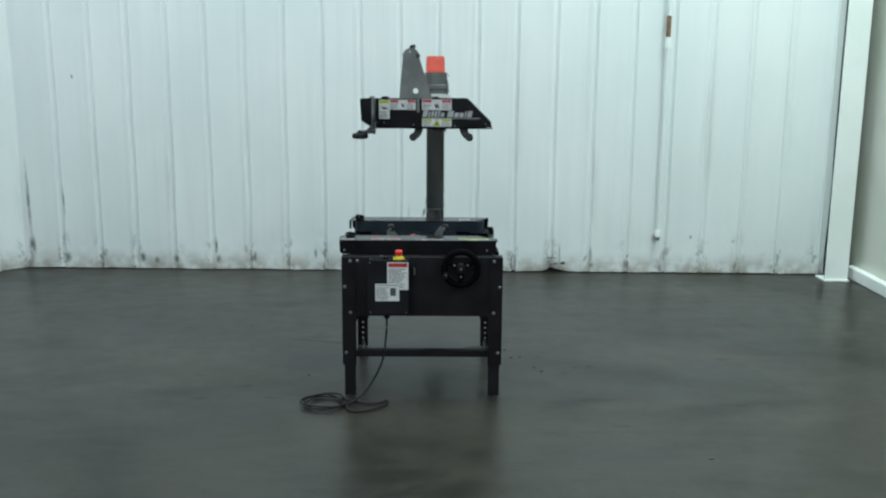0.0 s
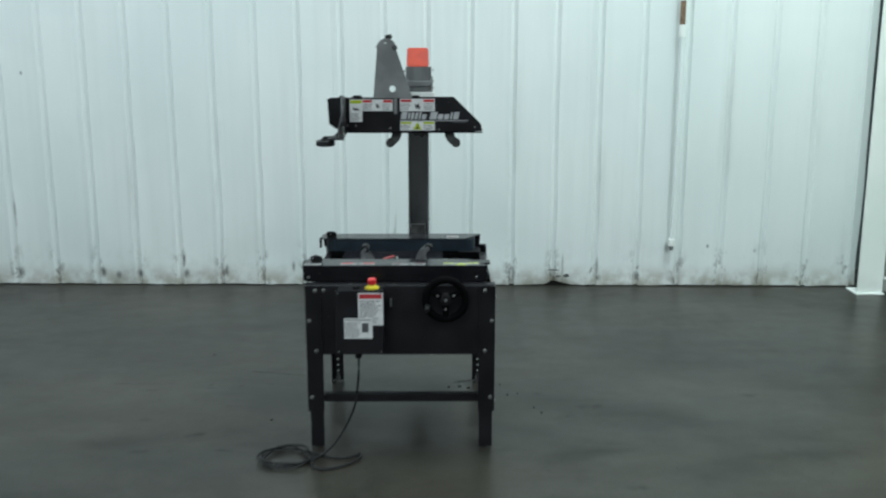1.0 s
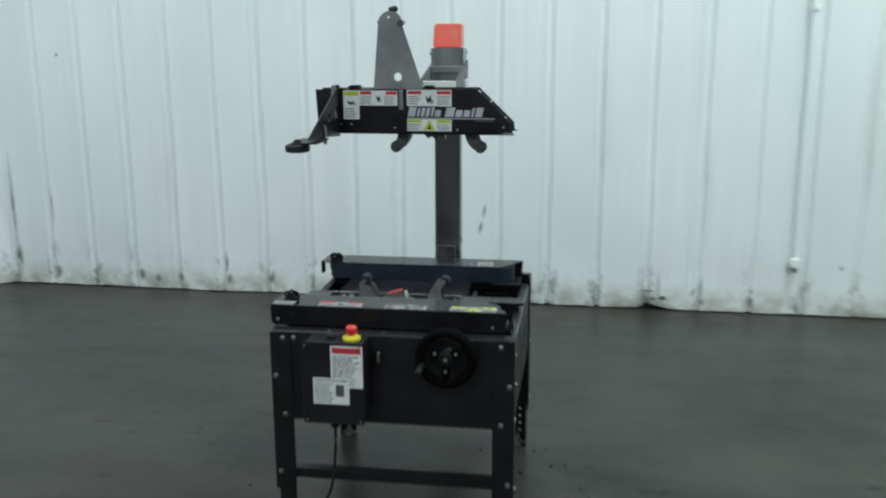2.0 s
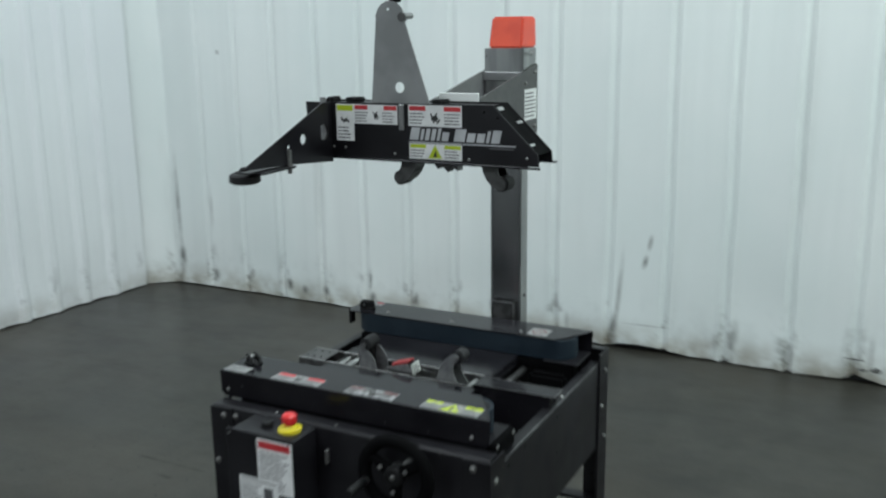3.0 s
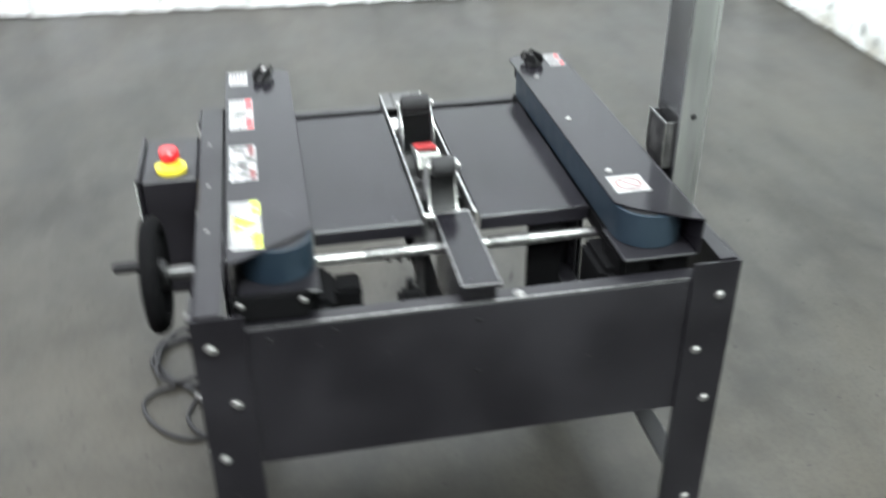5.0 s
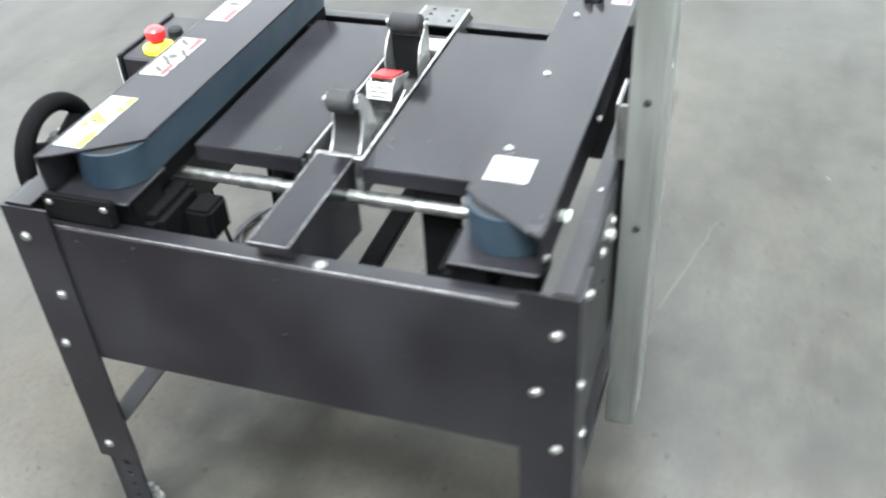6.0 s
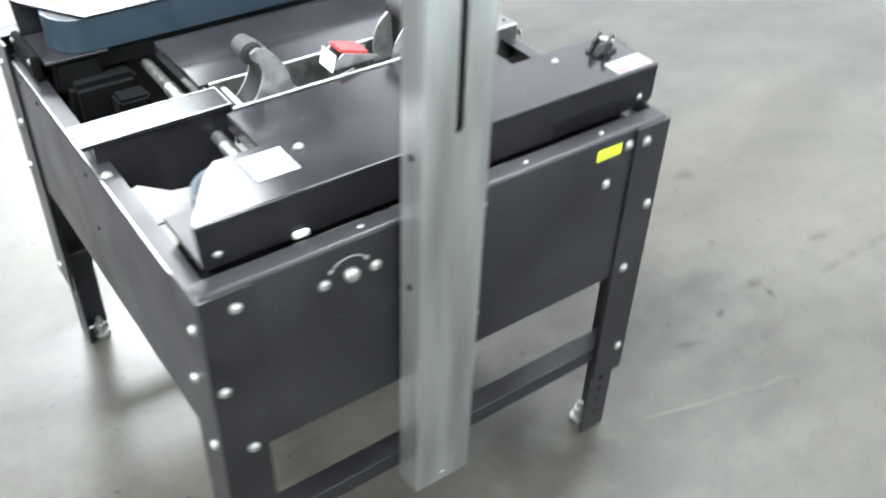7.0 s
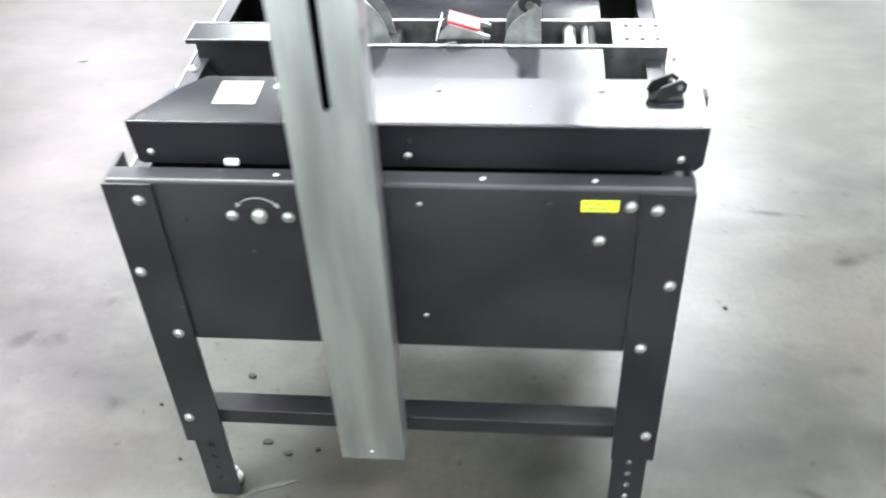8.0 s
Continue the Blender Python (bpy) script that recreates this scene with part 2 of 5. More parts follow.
CEILING = surface("ceiling_paint", (0.10, 0.10, 0.10), (0.14, 0.14, 0.14), (0.7, 0.8), scale=1)
CHARCOAL = scuffed_paint("charcoal_powder_paint", (0.0060, 0.0056, 0.0071), (0.0082, 0.0077, 0.0096), (0.0225, 0.0216, 0.0250), (0.32, 0.46), 0.14, 0.29)
LID = scuffed_paint("charcoal_lid_paint", (0.0070, 0.0066, 0.0082), (0.0094, 0.0089, 0.0109), (0.0270, 0.0260, 0.0290), (0.12, 0.19), 0.18, 0.18)
BLACK = surface("black_plastic", (0.0040, 0.0040, 0.0044), (0.0062, 0.0062, 0.0066), (0.5, 0.65), shine=0.25)
# dull black parts; inside the table this black also carries the recess shade
PIT = surface("rubber_and_recess_black", (0.0022, 0.0022, 0.0024), (0.0030, 0.0030, 0.0033), (0.75, 0.9), shine=0.05)
RUBBER = surface("dark_rubber", (0.009, 0.009, 0.010), (0.015, 0.015, 0.016), (0.6, 0.75), fine=500, grain=0.3, shine=0.35)
BELT = surface("blue_drive_belt", (0.0052, 0.0122, 0.0205), (0.0073, 0.0158, 0.0250), (0.45, 0.6), fine=600, grain=0.3, shine=0.4)
GALV = surface("galvanised_steel", (0.26, 0.266, 0.264), (0.38, 0.386, 0.383), (0.29, 0.34), 0.9, scale=22, stretch=(1, 1, 0.12), fine=24, grain=0.02)
STEEL = surface("worn_steel", (0.34, 0.34, 0.335), (0.50, 0.50, 0.49), (0.288, 0.42), 1.0, scale=60)
# the mast's own steel, darkened for the dim hall its front mirrors
GALV_SHADED = surface("shaded_galvanised_steel", (0.20, 0.205, 0.21), (0.30, 0.305, 0.31), (0.19, 0.255), 0.9, scale=7, stretch=(1, 1, 0.25))
SHAFT = surface("spindle_steel", (0.20, 0.20, 0.20), (0.32, 0.32, 0.315), (0.32, 0.42), 0.9, scale=80)
PLATED = surface("plated_steel", (0.30, 0.303, 0.303), (0.42, 0.423, 0.423), (0.30, 0.38), 0.75, scale=50)
GREY = surface("grey_painted_steel", (0.21, 0.215, 0.215), (0.27, 0.275, 0.275), (0.32, 0.42), 0.3, scale=10)
DARKSTEEL = surface("dark_steel", (0.055, 0.055, 0.055), (0.10, 0.10, 0.098), (0.32, 0.5), 0.6, scale=40)
ZINC = surface("zinc_bolt", (0.20, 0.20, 0.195), (0.32, 0.32, 0.31), (0.38, 0.52), 0.85, scale=200)
ORANGE = surface("orange_cap_plastic", (0.62, 0.055, 0.022), (0.70, 0.075, 0.03), (0.3, 0.42))
RED = surface("red_plastic", (0.55, 0.02, 0.025), (0.62, 0.03, 0.03), (0.288, 0.4))
GUARD = surface("dull_red_plastic", (0.22, 0.012, 0.014), (0.30, 0.02, 0.02), (0.4, 0.55))
YELLOW = surface("yellow_plastic", (0.60, 0.50, 0.02), (0.68, 0.58, 0.04), (0.35, 0.5))
PAPER = surface("white_label", (0.66, 0.67, 0.66), (0.75, 0.76, 0.75), (0.45, 0.6), scale=40)
GRIMY = surface("grimy_label", (0.17, 0.171, 0.169), (0.25, 0.251, 0.247), (0.5, 0.65), scale=60)
WORN = surface("worn_label", (0.10, 0.10, 0.105), (0.36, 0.36, 0.36), (0.5, 0.65), scale=90)
FADED = surface("faded_red_print", (0.075, 0.019, 0.019), (0.12, 0.018, 0.018), (0.5, 0.6), scale=120)
INK = surface("grey_print", (0.075, 0.075, 0.079), (0.11, 0.11, 0.115), (0.5, 0.6))
BLACKINK = surface("black_print", (0.02, 0.02, 0.02), (0.03, 0.03, 0.03), (0.5, 0.6))
REDINK = surface("red_print", (0.42, 0.02, 0.03), (0.5, 0.035, 0.04), (0.45, 0.6))
YELINK = surface("yellow_print", (0.41, 0.50, 0.010), (0.48, 0.58, 0.015), (0.45, 0.6))
SILVER = surface("silver_print", (0.40, 0.41, 0.42), (0.50, 0.51, 0.52), (0.4, 0.5))
TAG = surface("pale_tag", (0.42, 0.44, 0.40), (0.56, 0.58, 0.54), (0.4, 0.55))
RUST = surface("rusty_pipe", (0.16, 0.10, 0.06), (0.26, 0.18, 0.12), (0.6, 0.8), 0.2, scale=60)
# kept dark to hold down bounce and give the metal something dim to mirror
DUSK = surface("unseen_dark_wall", (0.05, 0.05, 0.05), (0.07, 0.07, 0.07), (0.7, 0.8), scale=1)
GRIME = surface("wall_grime", (0.07, 0.07, 0.066), (0.13, 0.13, 0.125), (0.6, 0.8), scale=70)
SCUFF = surface("scuff_dirt", (0.024, 0.023, 0.019), (0.036, 0.035, 0.029), (0.6, 0.8), scale=50)
SCRATCH = surface("pale_scratch", (0.036, 0.035, 0.029), (0.050, 0.049, 0.042), (0.4, 0.6), scale=60)


# ---- mesh helpers ----
def finish(name, bm, material):
    bmesh.ops.recalc_face_normals(bm, faces=bm.faces)
    me = bpy.data.meshes.new(name)
    bm.to_mesh(me)
    bm.free()
    me.materials.append(material)
    me.shade_smooth()
    me.set_sharp_from_angle(angle=radians(32))
    return me


def part(name, bm, material, parent, label=""):
    """Links a bmesh, in world places, as one mesh under a thing or a part."""
    ob = new(name, finish(name, bm, material))
    ob.parent = parent
    if parent.parent is None:
        ob.matrix_parent_inverse = Matrix.Translation(-parent.location)
    return tagged(ob, label)


def repeat(name, mesh, m, parent):
    """One more piece on a shared mesh, at a world pose."""
    ob = new(name, mesh)
    ob.parent = parent
    if parent.parent is None:
        ob.matrix_parent_inverse = Matrix.Translation(-parent.location)
    ob.matrix_basis = m
    return ob


def thing(name, base, label, category, group=""):
    ob = new(name)
    ob.location, ob.empty_display_size = base, 0.05
    return tagged(ob, label, category, group)


def setting(name, bm, material, label, category):
    return tagged(new(name, finish(name, bm, material)), label, category, kind="structure")


def absorb(bm, other):
    me = bpy.data.meshes.new("scrap")
    other.to_mesh(me)
    other.free()
    bm.from_mesh(me)
    bpy.data.meshes.remove(me)
    return bm


def bx(x0, x1, y0, y1, z0, z1, soft=0.0015, bm=None, steps=1):
    one = bmesh.new()
    bmesh.ops.create_cube(one, size=1)
    for v in one.verts:
        v.co = Vector(((x0, x1)[v.co.x > 0], (y0, y1)[v.co.y > 0], (z0, z1)[v.co.z > 0]))
    if soft:
        bmesh.ops.bevel(one, geom=one.edges[:], offset=soft, segments=steps, affect="EDGES", clamp_overlap=True)
    return absorb(bm, one) if bm else one


def rod(p, q, r, seg=20, bm=None, soft=0.0, r2=None):
    """A round bar from p to q."""
    p, q = Vector(p), Vector(q)
    one = bmesh.new()
    bmesh.ops.create_cone(one, cap_ends=True, segments=seg, radius1=r, radius2=r if r2 is None else r2, depth=(q - p).length)
    if soft:
        rims = [e for e in one.edges if abs(e.verts[0].co.z - e.verts[1].co.z) < 1e-6]
        bmesh.ops.bevel(one, geom=rims, offset=soft, segments=2, affect="EDGES", clamp_overlap=True)
    turn = (q - p).to_track_quat("Z", "Y").to_matrix().to_4x4()
    bmesh.ops.transform(one, matrix=Matrix.Translation((p + q) / 2) @ turn, verts=one.verts)
    return absorb(bm, one) if bm else one


def lathe(profile, seg, m, bm=None):
    """A turned shape: (radius, height) rows about the local z axis."""
    one = bmesh.new()
    rings = []
    for r, h in profile:
        rings.append([one.verts.new((r * math.cos(2 * math.pi * k / seg), r * math.sin(2 * math.pi * k / seg), h)) for k in range(seg)])
    for low, high in zip(rings, rings[1:]):
        for k in range(seg):
            one.faces.new((low[k], low[(k + 1) % seg], high[(k + 1) % seg], high[k]))
    one.faces.new(rings[0])
    one.faces.new(rings[-1])
    bmesh.ops.transform(one, matrix=m, verts=one.verts)
    return absorb(bm, one) if bm else one


def ring(centre, axis, radius, thick, seg=40, around=10, bm=None):
    one = bmesh.new()
    loops = []
    for k in range(seg):
        a = 2 * math.pi * k / seg
        loops.append([one.verts.new(((radius + thick * math.cos(b)) * math.cos(a), (radius + thick * math.cos(b)) * math.sin(a), thick * math.sin(b)))
                      for b in (2 * math.pi * j / around for j in range(around))])
    for k in range(seg):
        for j in range(around):
            one.faces.new((loops[k][j], loops[(k + 1) % seg][j], loops[(k + 1) % seg][(j + 1) % around], loops[k][(j + 1) % around]))
    turn = Vector(axis).to_track_quat("Z", "Y").to_matrix().to_4x4()
    bmesh.ops.transform(one, matrix=Matrix.Translation(centre) @ turn, verts=one.verts)
    return absorb(bm, one) if bm else one


def disc_loop(x, y, r, seg=18):
    return [(x + r * math.cos(2 * math.pi * k / seg), y + r * math.sin(2 * math.pi * k / seg)) for k in range(seg)]


def plate(outline, m, thick, holes=(), bm=None):
    """A flat plate cut from an outline, with holes through it; m carries its own xy plane into the world."""
    one = bmesh.new()
    edges = []
    for loop in (outline, *holes):
        vs = [one.verts.new((x, y, 0)) for x, y in loop]
        edges += [one.edges.new((vs[k], vs[(k + 1) % len(vs)])) for k in range(len(vs))]
    faces = [f for f in bmesh.ops.triangle_fill(one, use_beauty=True, use_dissolve=False, edges=edges)["geom"] if isinstance(f, bmesh.types.BMFace)]
    grown = bmesh.ops.extrude_face_region(one, geom=faces)["geom"]
    bmesh.ops.translate(one, vec=(0, 0, thick), verts=[v for v in grown if isinstance(v, bmesh.types.BMVert)])
    bmesh.ops.transform(one, matrix=m, verts=one.verts)
    return absorb(bm, one) if bm else one


def tube(points, r, seg=8, bm=None, smooth=6):
    """A bent tube or cable along a smooth line through the points."""
    pts = [Vector(p) for p in points]
    line = []
    for k in range(len(pts) - 1):
        a, b, c, d = pts[max(k - 1, 0)], pts[k], pts[k + 1], pts[min(k + 2, len(pts) - 1)]
        for j in range(smooth):
            t = j / smooth
            line.append(0.5 * (2 * b + (c - a) * t + (2 * a - 5 * b + 4 * c - d) * t * t + (3 * b - a - 3 * c + d) * t ** 3))
    line.append(pts[-1])
    one = bmesh.new()
    rings, side = [], Vector((0, 0, 1))
    for k, p in enumerate(line):
        way = (line[min(k + 1, len(line) - 1)] - line[max(k - 1, 0)]).normalized()
        u = way.cross(side)
        u = u.normalized() if u.length > 0.05 else way.orthogonal().normalized()
        v = way.cross(u)
        rings.append([one.verts.new(p + r * (math.cos(2 * math.pi * j / seg) * u + math.sin(2 * math.pi * j / seg) * v)) for j in range(seg)])
    for a, b in zip(rings, rings[1:]):
        for j in range(seg):
            one.faces.new((a[j], a[(j + 1) % seg], b[(j + 1) % seg], b[j]))
    one.faces.new(rings[0])
    one.faces.new(rings[-1])
    return absorb(bm, one) if bm else one


def flat_front(y):  # x, z in the world; faces -y
    return Matrix(((1, 0, 0, 0), (0, 0, -1, y), (0, 1, 0, 0), (0, 0, 0, 1)))


def flat_back(y):  # -x, z; faces +y
    return Matrix(((-1, 0, 0, 0), (0, 0, 1, y), (0, 1, 0, 0), (0, 0, 0, 1)))


def flat_side(x):  # y, z; faces +x
    return Matrix(((0, 0, 1, x), (1, 0, 0, 0), (0, 1, 0, 0), (0, 0, 0, 1)))


def flat_top(z):
    return Matrix.Translation((0, 0, z))


def rect(x0, y0, x1, y1):
    return [(x0, y0), (x1, y0), (x1, y1), (x0, y1)]


def blotch(cx, cy, w, h, seed, seg=22, lean=0.0):
    """An uneven closed outline, for stains and scuffs."""
    rnd = random.Random(seed)
    out = []
    for k in range(seg):
        a = 2 * math.pi * k / seg
        r = 0.65 + 0.35 * rnd.random()
        x, y = r * w / 2 * math.cos(a), r * h / 2 * math.sin(a)
        out.append((cx + x + lean * y, cy + y))
    return out


# ---- the room ----
NORTH_Y0, NORTH_SLOPE = 2.718, -0.0155     # the back wall stands a degree off the machine's square


def sheet_wall(name, length, pitch, first, rib_w, rib_top, rib_h, height, m, material, label, seed, lifts=(), grooved=False, ribs_each=3):
    """Ribbed sheets of steel lapped side by side on a solid backing, a little bulged and dented, their lower edge uneven.
    Local: x along, y out of the wall."""
    rnd = random.Random(seed)
    back = bx(0, length, -0.20, -0.045, 0, height, 0)
    bmesh.ops.transform(back, matrix=m, verts=back.verts)
    wall = setting(name, back, GAP, label, "wall")
    ribs = [first + k * pitch for k in range(int((length - first) / pitch) + 1) if rib_w < first + k * pitch < length - rib_w]
    sheets = [ribs[k:k + ribs_each] for k in range(0, len(ribs), ribs_each)]
    zs = [0.0, 0.06, 0.14, 0.24, 0.36, 0.5, 0.7, 0.9, 1.2, 1.5, 1.9, 2.4, 3.0, 4.0, height]
    start = 0.0
    for number, group in enumerate(sheets):
        last = number == len(sheets) - 1
        end = length if last else group[-1] + rib_w / 2 + 0.012
        xs = [(start, 0.0)]
        for k in group:
            if k - rib_w / 2 > start + 0.01:
                xs += [(k - rib_w / 2 - (pitch - rib_w) * 0.45, 0.002)] if k - rib_w / 2 - (pitch - rib_w) * 0.45 > start + 0.01 else []
                if grooved:
                    deep = rib_h * (0.8 + 0.4 * rnd.random())
                    xs += [(k - 0.056, 0), (k - 0.022, 0.005), (k - 0.008, -deep), (k + 0.005, -deep), (k + 0.024, 0.006), (k + 0.058, 0)]
                else:
                    xs += [(k - rib_w / 2, 0), (k - rib_top / 2, rib_h), (k + rib_top / 2, rib_h), (k + rib_w / 2, 0)]
        xs.append((end, 0.0))
        lap = 0.0016 * (number % 2)
        verts, faces = [], []
        for zi, z in enumerate(zs):
            for x, out in xs:
                near = max(0.0, 1 - z / 0.7)
                wave = 0.010 * noise.noise((x * 1.1, z * 0.9, seed)) + 0.016 * near * noise.noise((x * 3.1, z * 4, seed + 5))
                shift = 0.012 * near * noise.noise((x * 2.3, z * 3, seed + 9)) + 0.010 * max(0.0, 1 - z / 2.6) * noise.noise((x * 1.7, z * 2.2, seed + 13))
                z2 = z
                if zi == 0:
                    z2 = 0.004 + 0.006 * rnd.random()
                    for p, q, up in lifts:
                        if p < x < q:
                            z2 += up * math.sin(math.pi * (x - p) / (q - p)) ** 0.6
                verts.append((x + shift, out + wave + lap, z2))
        n = len(xs)
        bm = bmesh.new()
        vs = [bm.verts.new(v) for v in verts]
        for zi in range(len(zs) - 1):
            for xi in range(n - 1):
                k = zi * n + xi
                bm.faces.new([vs[k], vs[k + 1], vs[k + n + 1], vs[k + n]])
        wrap = bmesh.ops.extrude_face_region(bm, geom=bm.faces[:])["geom"]
        bmesh.ops.translate(bm, vec=(0, -0.010, 0), verts=[v for v in wrap if isinstance(v, bmesh.types.BMVert)])
        bmesh.ops.transform(bm, matrix=m, verts=bm.verts)
        ob = new("sheet_panel", finish("sheet_panel", bm, material))
        ob.parent = wall
        start = end - 0.003
    return wall


floor_mesh = bx(-4.8, 9.2, -16.0, 3.2, -0.2, 0.0, 0)
floor = setting("floor", floor_mesh, CONCRETE, "sealed dark grey concrete floor, mottled and stained", "floor")

# local x runs from east to west along the back wall, so that local y points into the room
north = Matrix.Translation((3.0, NORTH_Y0 + NORTH_SLOPE * 3.0, 0)) @ Matrix.Rotation(math.pi + math.atan(NORTH_SLOPE), 4, "Z")
wall_north = sheet_wall("wall_north", 6.06, 0.2845, 0.365, 0.085, 0.034, 0.0105, 5.5, north, SHEET,
                        "white painted ribbed sheet steel wall, dirty and dented along the foot", 3,
                        ((2.86, 3.21, 0.026), (2.0, 2.12, 0.026)), True)
west = Matrix.Translation((-3.19, 2.62, 0)) @ Matrix.Rotation(-math.pi / 2 - 0.068, 4, "Z")
wall_west = sheet_wall("wall_west", 18.6, 0.2075, 0.25, 0.085, 0.03, 0.018, 5.5, west, SHEET_LEFT,
                       "white painted ribbed sheet steel wall meeting the concrete floor", 8)
corner = plate([(-3.05, 2.775), (-3.21, 2.635), (-3.30, 2.72), (-3.10, 2.90)], flat_top(0.004), 5.49)
setting("corner_trim", corner, SHEET, "white steel corner flashing between two ribbed walls", "trim")

wall_east = setting("wall_east", bx(3.20, 3.40, 0.2, 2.9, 0.0, 5.5, 0), CREAM, "plain cream wall panel with a pale curb", "wall")
setting("baseboard", bx(3.14, 3.197, 0.2, 2.60, 0.0, 0.09, 0.006), WHITE, "pale painted curb along the cream wall", "baseboard")
# unseen walls and ceiling, added dark to cut bounce light and darken reflections
setting("wall_hall", bx(3.405, 9.2, 2.7, 2.9, 0.0, 5.5, 0), DUSK, "unseen plain dark wall added behind the cream wall", "wall")
setting("wall_far_east", bx(9.0, 9.2, -16.0, 2.69, 0.0, 5.5, 0), DUSK, "unseen plain dark wall added to close the hall", "wall")
setting("wall_south", bx(-4.8, 8.99, -16.2, -16.0, 0.0, 5.5, 0), DUSK, "unseen plain dark wall added to close the hall", "wall")
setting("ceiling", bx(-4.8, 9.2, -16.2, 3.2, 5.5, 5.7, 0), CEILING, "unseen plain dark ceiling added over the hall", "ceiling")
setting("wall_flashing", bx(2.944, 2.957, 2.655, 2.70, 0.0, 5.49, 0.002), SHEET, "white steel flashing beside the column", "trim")

# steel column in the corner: a broad flange, a web, a narrow flange at the wall and a foot plate
column = bx(2.925, 3.092, 2.452, 2.466, 0.012, 5.49, 0.002)
bx(3.030, 3.092, 2.640, 2.654, 0.012, 5.49, 0.002, column)
bx(3.070, 3.082, 2.467, 2.639, 0.012, 5.49, 0.001, column)
bx(2.912, 3.100, 2.435, 2.60, 0.0, 0.012, 0.002, column)
setting("column", column, WHITE, "white painted steel column standing in the corner", "column")

# marks on the walls and the floor
def wall_mark(cx, cz, w, h, seed, lean=0.0, out=0.004):
    y = NORTH_Y0 + NORTH_SLOPE * cx - out
    bm = plate(blotch(cx, cz, w, h, seed, lean=lean), flat_front(y), 0.0015)
    ob = new("scuff_mark", finish("scuff_mark", bm, GRIME))
    ob.parent = wall_north


for cx, cz, w, h, seed, lean in ((0.93, 0.115, 0.10, 0.010, 8, 0.0), (1.02, 0.075, 0.05, 0.030, 10, 0.0), (0.965, 0.070, 0.045, 0.016, 11, 0.0)):
    wall_mark(cx, cz, w, h, seed, lean, 0.020)


def floor_mark(points, width, material, seed, name="scratch"):
    rnd = random.Random(seed)
    left, right = [], []
    for k, (x, y) in enumerate(points):
        a, b = points[max(k - 1, 0)], points[min(k + 1, len(points) - 1)]
        d = Vector((b[0] - a[0], b[1] - a[1])).normalized()
        w = width * (0.4 + rnd.random()) * (0.25 if k in (0, len(points) - 1) else 1)
        left.append((x - d.y * w, y + d.x * w))
        right.append((x + d.y * w, y - d.x * w))
    bm = plate(left + right[::-1], flat_top(0.0004), 0.0008)
    ob = new(name, finish(name, bm, material))
    ob.parent = floor


floor_mark([(-0.43, 0.85), (-0.50, 0.868), (-0.573, 0.889), (-0.66, 0.908), (-0.72, 0.928), (-0.76, 0.93), (-0.80, 0.95)], 0.0015, SCRATCH, 1)
floor_mark([(0.33, 0.83), (0.29, 0.80), (0.25, 0.785), (0.22, 0.775)], 0.004, SCUFF, 5)

# ---- conduit on the back wall ----
pipe_x, pipe_y = 1.722, NORTH_Y0 + NORTH_SLOPE * 1.722 - 0.045
conduit = thing("conduit_pipe", (pipe_x, pipe_y, 0.28), "white painted conduit pipe with a rusty joint, fixed to the wall", "pipe")
part("pipe", rod((pipe_x, pipe_y, 0.33), (pipe_x, pipe_y, 1.70), 0.0115), SHEET, conduit)
part("upper_pipe", rod((pipe_x, pipe_y, 1.89), (pipe_x, pipe_y, 5.45), 0.0125), SHEET, conduit)
part("rusty_joint", rod((pipe_x, pipe_y, 1.745), (pipe_x, pipe_y, 1.90), 0.017, soft=0.003), RUST, conduit, "rusty brown pipe joint")
part("coupling", rod((pipe_x, pipe_y, 1.67), (pipe_x, pipe_y, 1.75), 0.022, 8, soft=0.003), WHITE, conduit)
end_fitting = part("end_fitting", rod((pipe_x, pipe_y, 0.29), (pipe_x, pipe_y, 0.340), 0.024, 8, soft=0.004), WHITE, conduit, "white end fitting")

part("plug", rod((pipe_x, pipe_y, 0.262), (pipe_x, pipe_y, 0.292), 0.014, 6, soft=0.003), GREY, conduit)
# ---- the case sealer ----
W, D, T = 0.378, 0.82, 0.688         # half width, depth and height of its table
SIDE_T = 0.657                       # the delivery end is lower
MID = -0.005                         # its middle
sealer = thing("case_sealer", (0, 0.41, 0), "black steel carton sealer with a taping head on a mast", "machine")

bolt_mesh = finish("bolt", lathe([(0.0115, -0.001), (0.0115, 0.0015), (0.0088, 0.0018), (0.0086, 0.0045), (0.0066, 0.0068), (0.0030, 0.0078)], 12, Matrix()), ZINC)
screw_mesh = finish("screw", lathe([(0.0050, -0.001), (0.0050, 0.0012), (0.0036, 0.0026), (0.0012, 0.0032)], 10, Matrix()), ZINC)
dark_screw = finish("screw", lathe([(0.0050, -0.001), (0.0050, 0.0012), (0.0036, 0.0026), (0.0012, 0.0032)], 10, Matrix()), BLACK)
FACE = {"front": Matrix.Rotation(math.pi / 2, 4, "X"), "back": Matrix.Rotation(-math.pi / 2, 4, "X"),
        "right": Matrix.Rotation(math.pi / 2, 4, "Y"), "left": Matrix.Rotation(-math.pi / 2, 4, "Y"), "up": Matrix()}


def bolt(place, way, mesh=None, name="bolt", size=1.0):
    size *= 0.74
    m = Matrix.Translation(place) @ FACE[way] @ Matrix.Rotation(place[0] * 31 + place[2] * 17, 4, "Z") @ Matrix.Scale(size, 4)
    repeat(name, mesh or bolt_mesh, m, sealer)


